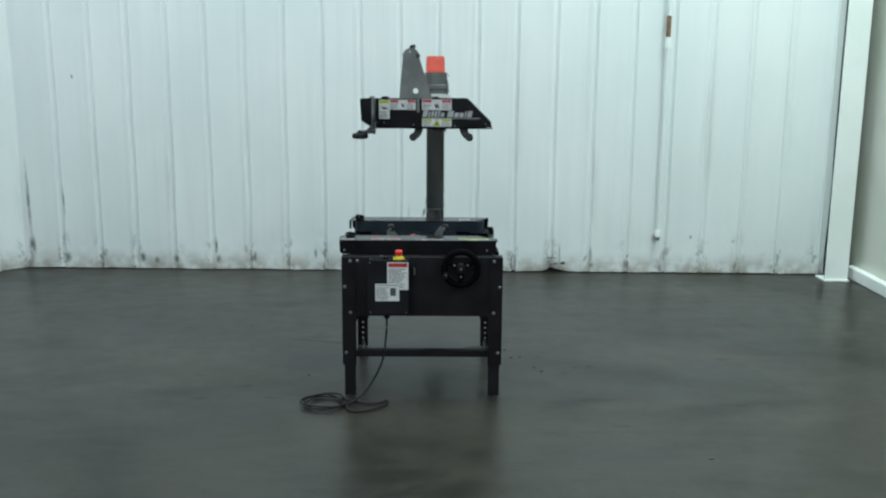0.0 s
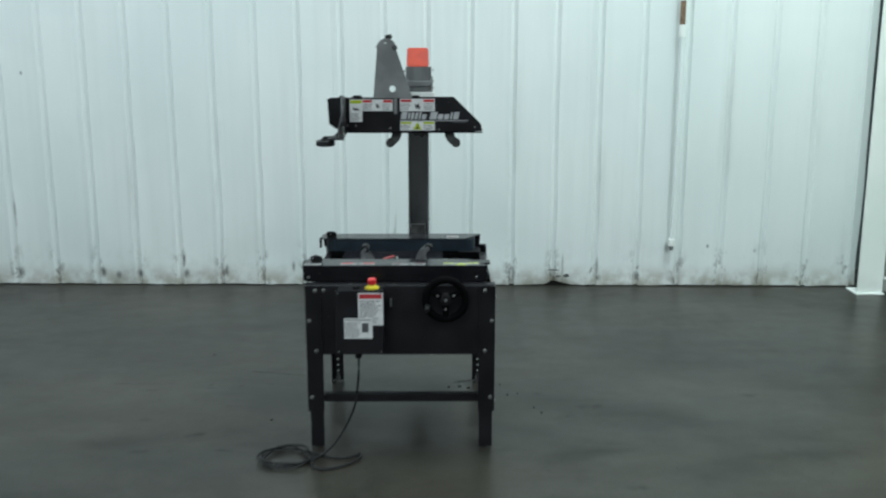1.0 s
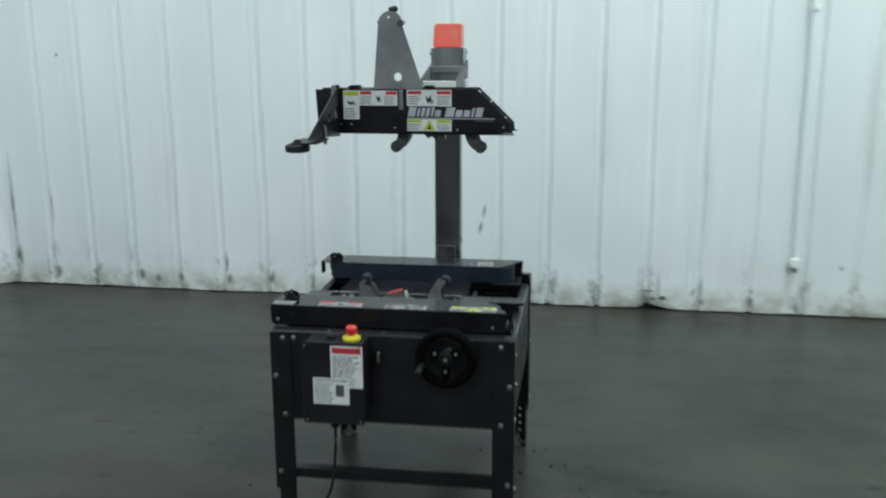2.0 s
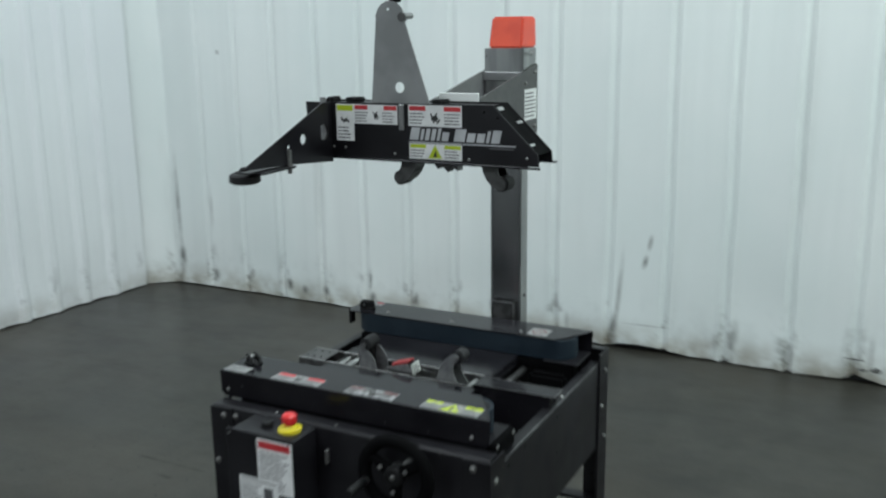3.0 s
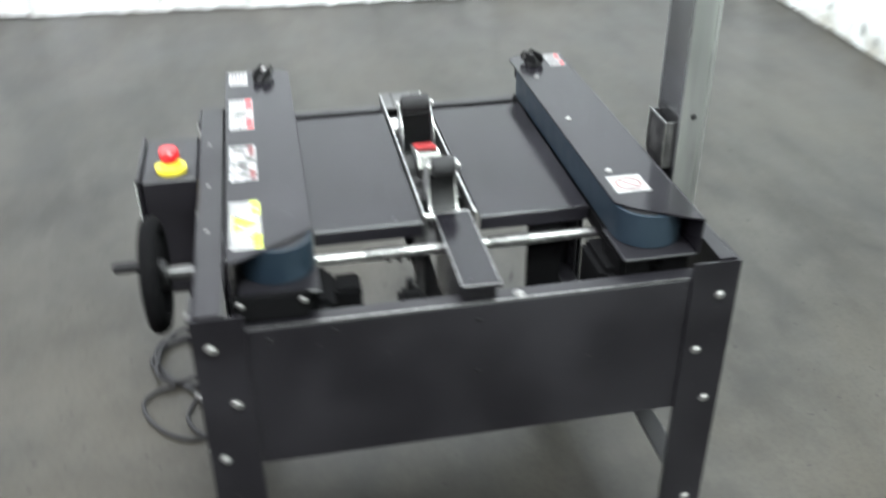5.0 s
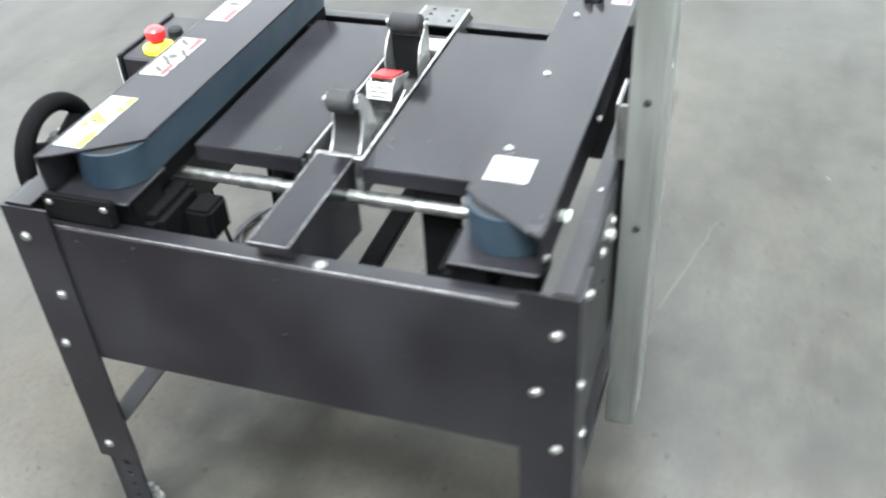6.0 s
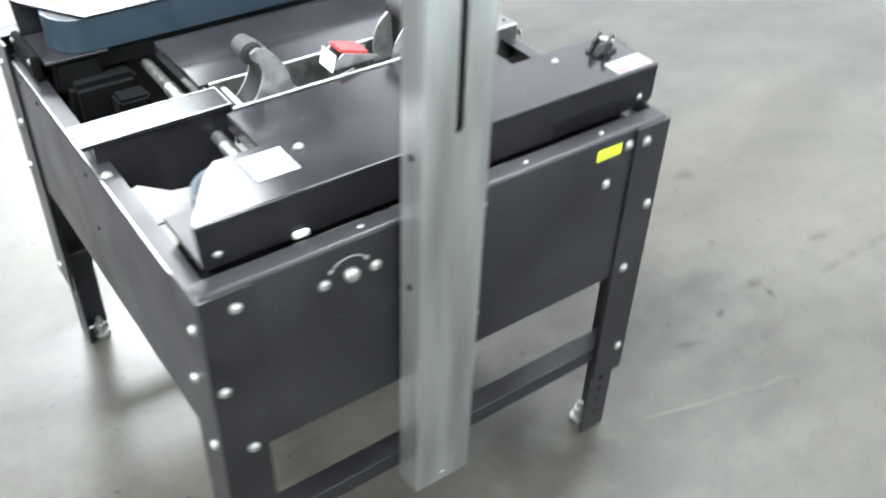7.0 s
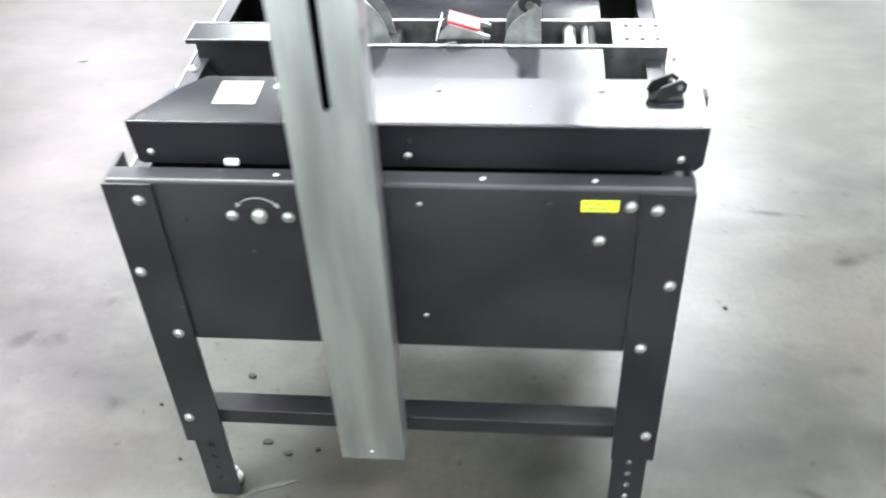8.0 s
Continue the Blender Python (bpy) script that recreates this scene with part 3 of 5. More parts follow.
# panels: a sheet with its top folded inwards
def folded(lip, low, top):
    return [(0.005, low), (0.008, low), (0.008, top - 0.005), (0.010, top - 0.003), (lip, top - 0.003), (lip, top)] + [(0.0115 - 0.0065 * math.sin(a), top - 0.0065 + 0.0065 * math.cos(a)) for a in (0, 0.4, 0.8, 1.2, 1.57)]


profile = folded(0.048, 0.40, T)
along_x = Matrix(((0, 0, 1, MID - W + 0.005), (1, 0, 0, 0), (0, 1, 0, 0), (0, 0, 0, 1)))
part("front_panel", plate(profile, along_x, 2 * W - 0.01), CHARCOAL, sealer)
along_back = Matrix(((0, 0, 1, MID - W + 0.005), (-1, 0, 0, D), (0, 1, 0, 0), (0, 0, 0, 1)))
part("back_panel", plate(folded(0.034, 0.40, T), along_back, 2 * W - 0.01), CHARCOAL, sealer)
for sx in (1, -1):
    side_profile = folded(0.034, 0.405, SIDE_T if sx > 0 else 0.668)
    m = Matrix(((-sx, 0, 0, MID + sx * W), (0, 0, 1, 0.052), (0, 1, 0, 0), (0, 0, 0, 1)))
    part("side_panel", plate(side_profile, m, D - 0.104), CHARCOAL, sealer)

# legs: an angle bolted to the table and a perforated angle that slides in it
for sx in (-1, 1):
    for sy in (0, 1):
        f = lambda u: u if sy == 0 else D - u
        g = lambda u: MID + sx * (W - u)
        pts = [(g(0), f(0)), (g(0.066), f(0)), (g(0.066), f(0.0045)), (g(0.0055), f(0.0045)), (g(0.0045), f(0.0055)), (g(0.0045), f(0.076)), (g(0), f(0.076))]
        leg = part("leg", plate(pts, flat_top(0.16), T - 0.16 - 0.004), CHARCOAL, sealer)
        holes_at = [0.05 + 0.03 * k for k in range(9)]
        lower = bmesh.new()
        xs = sorted((g(0.008), g(0.062)))
        mid = (xs[0] + xs[1]) / 2
        plate(rect(xs[0], 0.004, xs[1], 0.40), flat_front(f(0.011) + 0.002), 0.004, [disc_loop(mid, z, 0.006, 10) for z in holes_at] if sy else (), lower)
        ys = sorted((f(0.0135), f(0.064)))
        mid_y = (ys[0] + ys[1]) / 2
        plate(rect(ys[0], 0.004, ys[1], 0.40), flat_side(g(0.011) - 0.002), 0.004, [disc_loop(mid_y, z, 0.006, 10) for z in holes_at] if not sy else (), lower)
        part("adjusting_leg", lower, CHARCOAL, leg, "sliding angle with a row of holes")
        foot = rod((g(0.039), f(0.042), 0.0), (g(0.039), f(0.042), 0.010), 0.017, 16, soft=0.002)
        rod((g(0.039), f(0.042), 0.010), (g(0.039), f(0.042), 0.045), 0.006, 10, foot)
        rod((g(0.039), f(0.042), 0.020), (g(0.039), f(0.042), 0.029), 0.012, 6, foot)
        part("levelling_foot", foot, ZINC, leg, "bright zinc levelling foot")

for y0, y1, inner in ((0.012, 0.016, 0.050), (D - 0.016, D - 0.012, D - 0.050)):
    bar = bx(MID - W + 0.014, MID + W - 0.014, y0, y1, 0.196, 0.2265, 0.001)
    bx(MID - W + 0.014, MID + W - 0.014, min(y0, inner), max(y1, inner), 0.2230, 0.2270, 0.001, bar)
    part("cross_bar", bar, CHARCOAL, sealer)

for sx in (-1, 1):
    for bx_, bz in ((0.337, 0.666), (0.364, 0.542), (0.338, 0.416), (0.361, 0.220)):
        bolt((MID + sx * bx_, 0, bz), "front")
    for bx_, bz in ((0.333, 0.659), (0.362, 0.533), (0.335, 0.413), (0.361, 0.220)):
        bolt((MID + sx * bx_, D, bz), "back")
    for by, bz in ((0.026, 0.634), (0.051, 0.531), (0.022, 0.427), (0.028, 0.196)):
        bolt((MID + sx * W, by, bz), "right" if sx > 0 else "left")
    for by, bz in ((0.028, 0.625), (0.053, 0.523), (0.025, 0.421), (0.028, 0.196)):
        bolt((MID + sx * W, D - by, bz), "right" if sx > 0 else "left")
bolt((-0.310, 0.005, 0.666), "front")
bolt((-0.306, D - 0.005, 0.660), "back")
bolt((-0.270, D - 0.005, 0.604), "back")
for x, z in ((0.209, 0.633), (0.134, 0.632)):
    bolt((x, D - 0.005, z), "back")
for x, z in ((-0.040, 0.658), (-0.039, 0.461), (-0.191, 0.460), (-0.205, 0.661), (0.19, 0.57), (0.275, 0.625)):
    bolt((x, D - 0.005, z), "back", screw_mesh if x > -0.1 and x < 0 else dark_screw, "screw")
for x, y in ((0.145, D - 0.021), (-0.12, D - 0.021), (-0.26, D - 0.020), (0.13, 0.024), (-0.03, 0.024), (-0.2, 0.024)):
    bolt((x, y, T), "up", screw_mesh, "screw")
for y, z in ((0.201, 0.640), (0.414, 0.628), (0.414, 0.532), (0.108, 0.634)):
    bolt((MID + W - 0.005, y, z), "right", dark_screw, "screw")
bolt((MID + W - 0.018, 0.477, SIDE_T), "up")
# highlight along the fold, laid on as a thin strip of paler steel
part("edge_glint", bx(MID + W - 0.0088, MID + W - 0.0060, 0.078, D - 0.078, SIDE_T + 0.0002, SIDE_T + 0.0008, 0), SHAFT, sealer, "pale steel strip for the glint along the end panel's fold")

part("adjuster_knob", lathe([(0.0105, 0), (0.0105, 0.006), (0.0085, 0.009), (0.0035, 0.011)], 16, Matrix.Translation((0.171, D - 0.005, 0.635)) @ FACE["back"]), ZINC, sealer, "zinc adjuster knob")
arc = [(-0.173 + 0.0345 * math.cos(math.radians(a)), 0.629 + 0.0345 * math.sin(math.radians(a))) for a in range(43, 139, 8)]
arc += [(-0.173 + 0.0330 * math.cos(math.radians(a)), 0.629 + 0.0330 * math.sin(math.radians(a))) for a in range(131, 41, -8)]
arrow = plate(arc, flat_back(D - 0.005), 0.0008)
for side in (-1, 1):
    tip = (-0.173 + side * 0.0270, 0.6490)
    plate([(tip[0] - side * 0.0050, tip[1] + 0.0020), (tip[0] + side * 0.0005, tip[1] + 0.0055), (tip[0] + side * 0.0015, tip[1] - 0.0030)][::side], flat_back(D - 0.005), 0.0008, (), arrow)
part("turning_arrow", arrow, GREY, sealer, "grey curved arrow with two heads")


# ---- side belts under their lids ----
def belt_loop(yc, x0, x1, r, z0, z1, thick=0.006):
    outer, inner = [], []
    for a in range(-90, 91, 10):
        outer.append((x1 + r * math.cos(radians(a)), yc + r * math.sin(radians(a))))
        inner.append((x1 + (r - thick) * math.cos(radians(a)), yc + (r - thick) * math.sin(radians(a))))
    for a in range(90, 271, 10):
        outer.append((x0 + r * math.cos(radians(a)), yc + r * math.sin(radians(a))))
        inner.append((x0 + (r - thick) * math.cos(radians(a)), yc + (r - thick) * math.sin(radians(a))))
    return plate(outer, flat_top(z0), z1 - z0, [inner])


def side_drive(s, yc, lid_y, inner_y, dz=0.0):
    """One belt drive; s is 1 for the front one, -1 for the back one (its skirt faces away from the middle)."""
    z = 0.753 + dz
    yb = inner_y - s * 0.056
    outline = [(-0.398, lid_y), (0.344, lid_y), (0.335, lid_y + s * 0.020), (0.290, lid_y + s * 0.090), (0.266, inner_y), (-0.385, inner_y), (-0.398, inner_y - s * 0.015)]
    lid = plate(outline, flat_top(z - 0.003), 0.003)
    skirt_y = sorted((lid_y, lid_y + s * 0.003))
    skirt = [(-0.398, z - 0.003), (0.344, z - 0.003), (0.340, 0.692 + dz), (0.334, 0.688 + dz), (-0.386, 0.688 + dz), (-0.396, 0.698 + dz)]
    plate(skirt, flat_front(skirt_y[1]), 0.003, (), lid)
    lid_ob = part("belt_lid", lid, LID, sealer, "charcoal steel lid with a folded skirt")
    part("bend", rod((-0.3975, lid_y + s * 0.0026, z - 0.0026), (0.3435, lid_y + s * 0.0026, z - 0.0026), 0.0031, 14), LID, lid_ob)
    part("drive_belt", belt_loop(yb, -0.320, 0.262, 0.055, 0.694 + dz, 0.7485 + dz), BELT, sealer, "dark blue-grey drive belt")
    for px in (-0.320, 0.262):
        part("pulley", lathe([(0.0485, 0.690 + dz), (0.0485, 0.749 + dz), (0.020, 0.7495 + dz), (0.012, 0.7497 + dz)], 28, Matrix.Translation((px, yb, 0))), BLACK, sealer)
    # carriage and blocks take the near-black that paints the shade below the lid
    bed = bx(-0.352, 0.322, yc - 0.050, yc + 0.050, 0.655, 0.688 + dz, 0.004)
    part("belt_carriage", bed, PIT, sealer, "carriage under the belt, blackened for the shade of the recess")
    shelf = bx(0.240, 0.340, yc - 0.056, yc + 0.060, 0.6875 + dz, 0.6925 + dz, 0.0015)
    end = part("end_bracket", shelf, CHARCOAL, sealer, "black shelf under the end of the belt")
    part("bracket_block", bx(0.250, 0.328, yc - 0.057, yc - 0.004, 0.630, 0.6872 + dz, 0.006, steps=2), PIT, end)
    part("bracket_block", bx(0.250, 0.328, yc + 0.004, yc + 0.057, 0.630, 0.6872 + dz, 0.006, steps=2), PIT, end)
    if s > 0:
        part("bumper", bx(0.3415, 0.356, yc - 0.068, yc + 0.044, 0.659, 0.700, 0.003, steps=2), PIT, end, "black bumper at the end of the belt")
        for by in (yc - 0.054, yc + 0.034):
            bolt((0.356, by, 0.690), "right", screw_mesh, "screw", 1.4)
    for bxx in (-0.31, 0.27):
        bolt((bxx + 0.04, yc + 0.035, 0.661), "up", screw_mesh, "screw")
    for ends in (0.30, -0.375) if s > 0 else (0.320, -0.022, -0.368):
        bolt((ends, lid_y, 0.706 + dz), "front" if s > 0 else "back", screw_mesh, "screw", 1.4)
    for bxx in (0.161, -0.056, -0.27) if s < 0 else ():
        bolt((bxx, inner_y - s * 0.027, z), "up", bolt_mesh, "bolt", 0.7)
    # toggle catch at the feed end
    cx, cy = -0.350, lid_y + s * 0.074
    lever = Matrix.Translation((cx, cy, z + 0.0135)) @ Matrix.Rotation(-0.5 * s, 4, "Z") @ Matrix.Rotation(0.16, 4, "Y") @ Matrix.Scale(0.8, 4)
    catch = bmesh.new()
    for side in (-1, 1):
        plate([(-0.026, -0.014), (0.024, -0.012), (0.029, 0.002), (0.018, 0.014), (-0.020, 0.012), (-0.030, 0.0)],
              Matrix.Translation((0, side * 0.0125 + 0.002, 0)) @ Matrix.Rotation(math.pi / 2, 4, "X"), 0.004, [disc_loop(-0.014, 0.0, 0.005, 10)], catch)
    bx(-0.006, 0.026, -0.0105, 0.0105, -0.014, -0.004, 0.003, catch)
    bmesh.ops.transform(catch, matrix=lever, verts=catch.verts)
    catch_ob = part("guide_catch", catch, BLACK, sealer, "black catch with a steel pin")
    pin = rod((-0.014, -0.018, 0.001), (-0.014, 0.018, 0.001), 0.0048, 10)
    bmesh.ops.transform(pin, matrix=lever, verts=pin.verts)
    part("catch_pin", pin, STEEL, catch_ob)
    part("catch_base", bx(cx - 0.022, cx + 0.022, cy - 0.013, cy + 0.013, z, z + 0.005, 0.002), BLACK, catch_ob)
    ear = bx(-0.405, -0.395, inner_y - s * 0.030 - 0.012, inner_y - s * 0.030 + 0.012, 0.705 + dz, 0.752 + dz, 0.002)
    part("lid_ear", ear, BLACK, sealer)
    return lid_ob


side_drive(1, 0.127, 0.061, 0.186)
NORTH_DZ = -0.008                     # the back belt sits a little lower
side_drive(-1, 0.701, 0.765, 0.650, NORTH_DZ)
part("lid_stop", bx(0.203, 0.221, 0.7655, 0.772, 0.6815, 0.6900, 0.001), TAG, sealer, "pale stop block under the lid")
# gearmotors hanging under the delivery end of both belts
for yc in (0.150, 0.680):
    # near-black puts the dark of the table's inside into their colour
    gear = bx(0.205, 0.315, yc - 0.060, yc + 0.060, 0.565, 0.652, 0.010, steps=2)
    motor = part("gearmotor", gear, PIT, sealer, "gearmotor under the belt, blackened for the shade of the recess")
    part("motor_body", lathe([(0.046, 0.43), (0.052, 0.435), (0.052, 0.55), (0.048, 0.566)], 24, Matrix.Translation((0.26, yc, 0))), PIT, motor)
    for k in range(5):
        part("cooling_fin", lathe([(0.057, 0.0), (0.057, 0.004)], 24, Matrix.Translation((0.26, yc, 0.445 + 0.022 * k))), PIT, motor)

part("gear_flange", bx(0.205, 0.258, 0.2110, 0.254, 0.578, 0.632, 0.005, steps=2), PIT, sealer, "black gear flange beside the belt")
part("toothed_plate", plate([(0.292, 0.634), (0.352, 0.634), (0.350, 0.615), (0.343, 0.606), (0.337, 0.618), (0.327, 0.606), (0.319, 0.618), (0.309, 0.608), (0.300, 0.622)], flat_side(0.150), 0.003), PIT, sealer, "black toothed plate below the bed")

# spindles that set the width
def spindle(x, z, r, material, threads, label):
    bm = rod((x, 0.085, z), (x, 0.742, z), r, 16)
    for y0, y1 in threads:
        y = y0
        while y < y1:
            lathe([(r, -0.002), (r + 0.0022, 0.0), (r, 0.002)], 14, Matrix.Translation((x, y, z)) @ FACE["back"], bm)
            y += 0.0055
    return part("spindle", bm, material, sealer, label)


spindle(0.178, 0.642, 0.0095, SHAFT, ((0.27, 0.335), (0.475, 0.545)), "bright threaded spindle")
spindle(-0.268, 0.676, 0.0085, BLACK, (), "black guide spindle")

# bed plates either side of the middle channel
for y0, y1 in ((0.190, 0.366), (0.461, 0.646)):
    bed = bx(-0.285, 0.166, y0, y1, 0.683, 0.687, 0.001)
    bx(0.163, 0.1665, y0, y1, 0.660, 0.685, 0.001, bed)
    bx(-0.285, -0.282, y0, y1, 0.650, 0.682, 0.001, bed)
    part("bed_plate", bed, LID, sealer, "charcoal sliding bed plate")
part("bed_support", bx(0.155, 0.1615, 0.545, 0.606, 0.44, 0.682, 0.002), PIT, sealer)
part("bed_support", bx(0.155, 0.1615, 0.352, 0.3685, 0.44, 0.682, 0.002), DARKSTEEL, sealer)
part("lower_rail", bx(MID - W + 0.009, MID + W - 0.009, 0.392, 0.430, 0.42, 0.436, 0.003), CHARCOAL, sealer)
switch = bx(0.170, 0.208, 0.318, 0.362, 0.528, 0.572, 0.008, steps=2)
bx(0.176, 0.188, 0.334, 0.346, 0.571, 0.592, 0.002, switch)
part("limit_switch", switch, BLACK, sealer, "black switch box")
part("switch_bracket", bx(0.157, 0.174, 0.352, 0.356, 0.505, 0.565, 0.001), DARKSTEEL, sealer)

# middle channel with the lower taping unit
for y0 in (0.370, 0.4535):
    rail = part("channel_rail", bx(-0.381, 0.152, y0, y0 + 0.0035, 0.628, 0.6868, 0), DARKSTEEL, sealer, "steel rail along the middle")
    part("rail_edge", bx(-0.381, 0.152, y0 - 0.0004, y0 + 0.0039, 0.6869, 0.690, 0.0008), STEEL, rail, "bare worn top edge")
part("channel_floor", bx(-0.381, 0.150, 0.3737, 0.4533, 0.626, 0.629, 0), DARKSTEEL, sealer)
end_plate = [rect(-0.381, 0.3737, -0.300, 0.4533), *(disc_loop(x, y, 0.0042, 10) for x in (-0.368, -0.345, -0.322) for y in (0.392, 0.435))]
part("channel_end", plate(end_plate[0], flat_top(0.6872), 0.003, end_plate[1:]), DARKSTEEL, sealer, "dark steel end plate with holes")
nose = bx(0.150, 0.372, 0.387, 0.445, 0.6825, 0.6905, 0.0015)
plate([(0.150, 0.6824), (0.356, 0.6824), (0.356, 0.655), (0.320, 0.610), (0.260, 0.575), (0.150, 0.560)], flat_front(0.442), 0.052, (), nose)
part("channel_nose", nose, LID, sealer, "worn dark steel end piece of the channel")
part("nose_edge", plate(rect(0.150, 0.3865, 0.3725, 0.4455), flat_top(0.6907), 0.0008, [rect(0.1512, 0.3880, 0.3705, 0.4440)]), SHAFT, sealer, "bare steel edge")
bolt((-0.392, 0.452, 0.668), "left", bolt_mesh, "bolt", 0.7)


def bow(p, q, sag, steps=6):
    """Points from p to q on a shallow arc; sag to the left of the way is positive."""
    (x0, y0), (x1, y1) = p, q
    return [(x0 + (x1 - x0) * t - (y1 - y0) * sag * 4 * t * (1 - t), y0 + (y1 - y0) * t + (x1 - x0) * sag * 4 * t * (1 - t)) for t in (k / steps for k in range(steps))]


def taping_arm(name, cheek, web, roller, ys):
    """Two steel cheeks with a bent web between them, carrying a rubber roller."""
    arm = part(name, plate(cheek, flat_front(ys[0]), 0.0025), PLATED, sealer, "curved plated steel arm with a roller")
    part("cheek", plate(cheek, flat_front(ys[1] + 0.0025), 0.0025), PLATED, arm)
    part("web", plate(web, flat_front(ys[1] - 0.0002), ys[1] - ys[0] - 0.0004), BLACK, arm)
    rx, rz, r = roller
    part("rubber_roller", rod((rx, ys[0] + 0.002, rz), (rx, ys[1] - 0.002, rz), r, 22, soft=0.003), RUBBER, arm, "dark rubber roller")
    for y0, y1 in ((ys[0] - 0.0060, ys[0] - 0.0026), (ys[1] + 0.0026, ys[1] + 0.0060)):
        part("roller_pin", rod((rx, y0, rz), (rx, y1, rz), 0.006, 12), STEEL, arm)
    return arm


# delivery arm: a fin, hollow towards the outlet
hollow = [(0.128, 0.660), (0.113, 0.672), (0.101, 0.688), (0.093, 0.706), (0.091, 0.722), (0.095, 0.736)]
fin = [(0.038, 0.655), (0.128, 0.655)] + hollow + [(0.106, 0.744), (0.108, 0.756), (0.098, 0.762), (0.084, 0.757), (0.070, 0.745), (0.057, 0.728), (0.048, 0.706), (0.042, 0.682)]
inner = [(x - 0.004, z + 0.001) for x, z in hollow]
front_arm = taping_arm("taping_arm", fin, hollow + inner[::-1], (0.103, 0.752, 0.0175), (0.3905, 0.4335))
part("arm_pin", rod((0.132, 0.376, 0.676), (0.132, 0.450, 0.676), 0.0062, 12), STEEL, front_arm)
# feed arm: half-round cheeks with the roller above
half = [(-0.192, 0.652), (-0.136, 0.652)] + bow((-0.136, 0.664), (-0.178, 0.742), -0.20, 9) + [(-0.180, 0.752), (-0.189, 0.742)]
taping_arm("taping_arm", half, [(-0.180, 0.655), (-0.174, 0.655), (-0.170, 0.73), (-0.176, 0.73)], (-0.172, 0.750, 0.0175), (0.3835, 0.4405))
guard = part("knife_guard", plate([(-0.046, 0.7130), (-0.047, 0.7175), (-0.096, 0.7030), (-0.094, 0.6985)], flat_front(0.430), 0.036), GUARD, sealer, "dull red plastic knife guard")
part("guard_body", bx(-0.100, -0.040, 0.396, 0.428, 0.655, 0.688, 0.003), DARKSTEEL, guard)
wedge = [(-0.032, 0.688), (-0.036, 0.7000), (-0.050, 0.7120), (-0.112, 0.6935), (-0.112, 0.688)]
for y in (0.395, 0.4335):
    part("guard_cheek", plate(wedge, flat_front(y), 0.0025), PLATED, guard, "plated cheek of the guard")
tag = part("guard_tag", plate([(-0.0290, 0.6850), (-0.0275, 0.6850), (-0.0345, 0.7110), (-0.0360, 0.7110)], flat_front(0.434), 0.042), TAG, guard, "pale tag with dark print below the red guard")
for y0, y1, z in ((0.397, 0.405, 0.7035), (0.408, 0.421, 0.7035), (0.399, 0.412, 0.6965), (0.415, 0.429, 0.6965), (0.398, 0.424, 0.6895)):
    x = -0.0275 - (z - 0.685) * 0.27
    part("print_bar", bx(x - 0.0018, x + 0.0012, y0, y1, z - 0.0013, z + 0.0013, 0), INK, tag)
part("knife_arm", plate([(-0.075, 0.655), (0.02, 0.655), (0.03, 0.668), (-0.06, 0.690)], flat_front(0.447), 0.003), STEEL, sealer)
for x in (-0.265, -0.235):
    part("idler_roller", rod((x, 0.376, 0.672), (x, 0.452, 0.672), 0.011, 14), STEEL, sealer)
part("channel_block", bx(0.030, 0.070, 0.376, 0.452, 0.640, 0.676, 0.003), BLACK, sealer)

# ---- labels ----
def label(name, m, x0, y0, x1, y1, material, text, extras=()):
    """A sticker with its printed pieces; m carries its xy plane into the world. extras: (name, x0, y0, x1, y1, material)."""
    ob = part(name, plate(rect(x0, y0, x1, y1), m, 0.0006), material, sealer, text)
    up = m @ Matrix.Translation((0, 0, 0.0006))
    for piece, a, b, c, d, mat in extras:
        part(piece, plate(rect(a, b, c, d), up, 0.0003), mat, ob)
    return ob


def lines(m, parent, x0, y0, x1, y1, rows, material, seed):
    """Rows of unreadable small print, as one joined part."""
    rnd = random.Random(seed)
    bm = bmesh.new()
    step = (y1 - y0) / rows
    up = m @ Matrix.Translation((0, 0, 0.0006))
    for k in range(rows):
        x = x0
        end = x0 + (x1 - x0) * (0.7 + 0.3 * rnd.random())
        while x < end:
            w = min((x1 - x0) * (0.08 + 0.2 * rnd.random()), end - x)
            plate(rect(x, y0 + (k + 0.25) * step, x + w, y0 + (k + 0.65) * step), up, 0.0003, (), bm)
            x += w + (x1 - x0) * 0.035
    part("fine_print", bm, material, parent)


def pictogram(m, parent, x, y, w, h, seed, material=None):
    """A small dark drawing: a clenched shape with pointed pieces."""
    rnd = random.Random(seed)
    bm = bmesh.new()
    for k in range(5):
        at = m @ Matrix.Translation((0, 0, 0.0006 + 0.00005 * k))
        lean = (k - 2) * 0.35
        if k == 0:
            plate(blotch(x, y, w * 0.75, h * 0.55, seed, 11), at, 0.0003, (), bm)
        else:
            plate(blotch(x + (k - 2.5) * w * 0.2, y + h * (0.25 if k % 2 else -0.22), w * 0.2, h * (0.3 + 0.3 * rnd.random()), seed + k, 9, lean), at, 0.0003, (), bm)
    part("pictogram", bm, material or BLACKINK, parent)


# lids: local x, y are the world's
lid_top = flat_top(0.7532)
a = label("lid_label", lid_top, -0.392, 0.068, -0.325, 0.104, GRIMY, "small grimy white label with fine print")
lines(lid_top, a, -0.388, 0.072, -0.33, 0.1, 4, INK, 1)
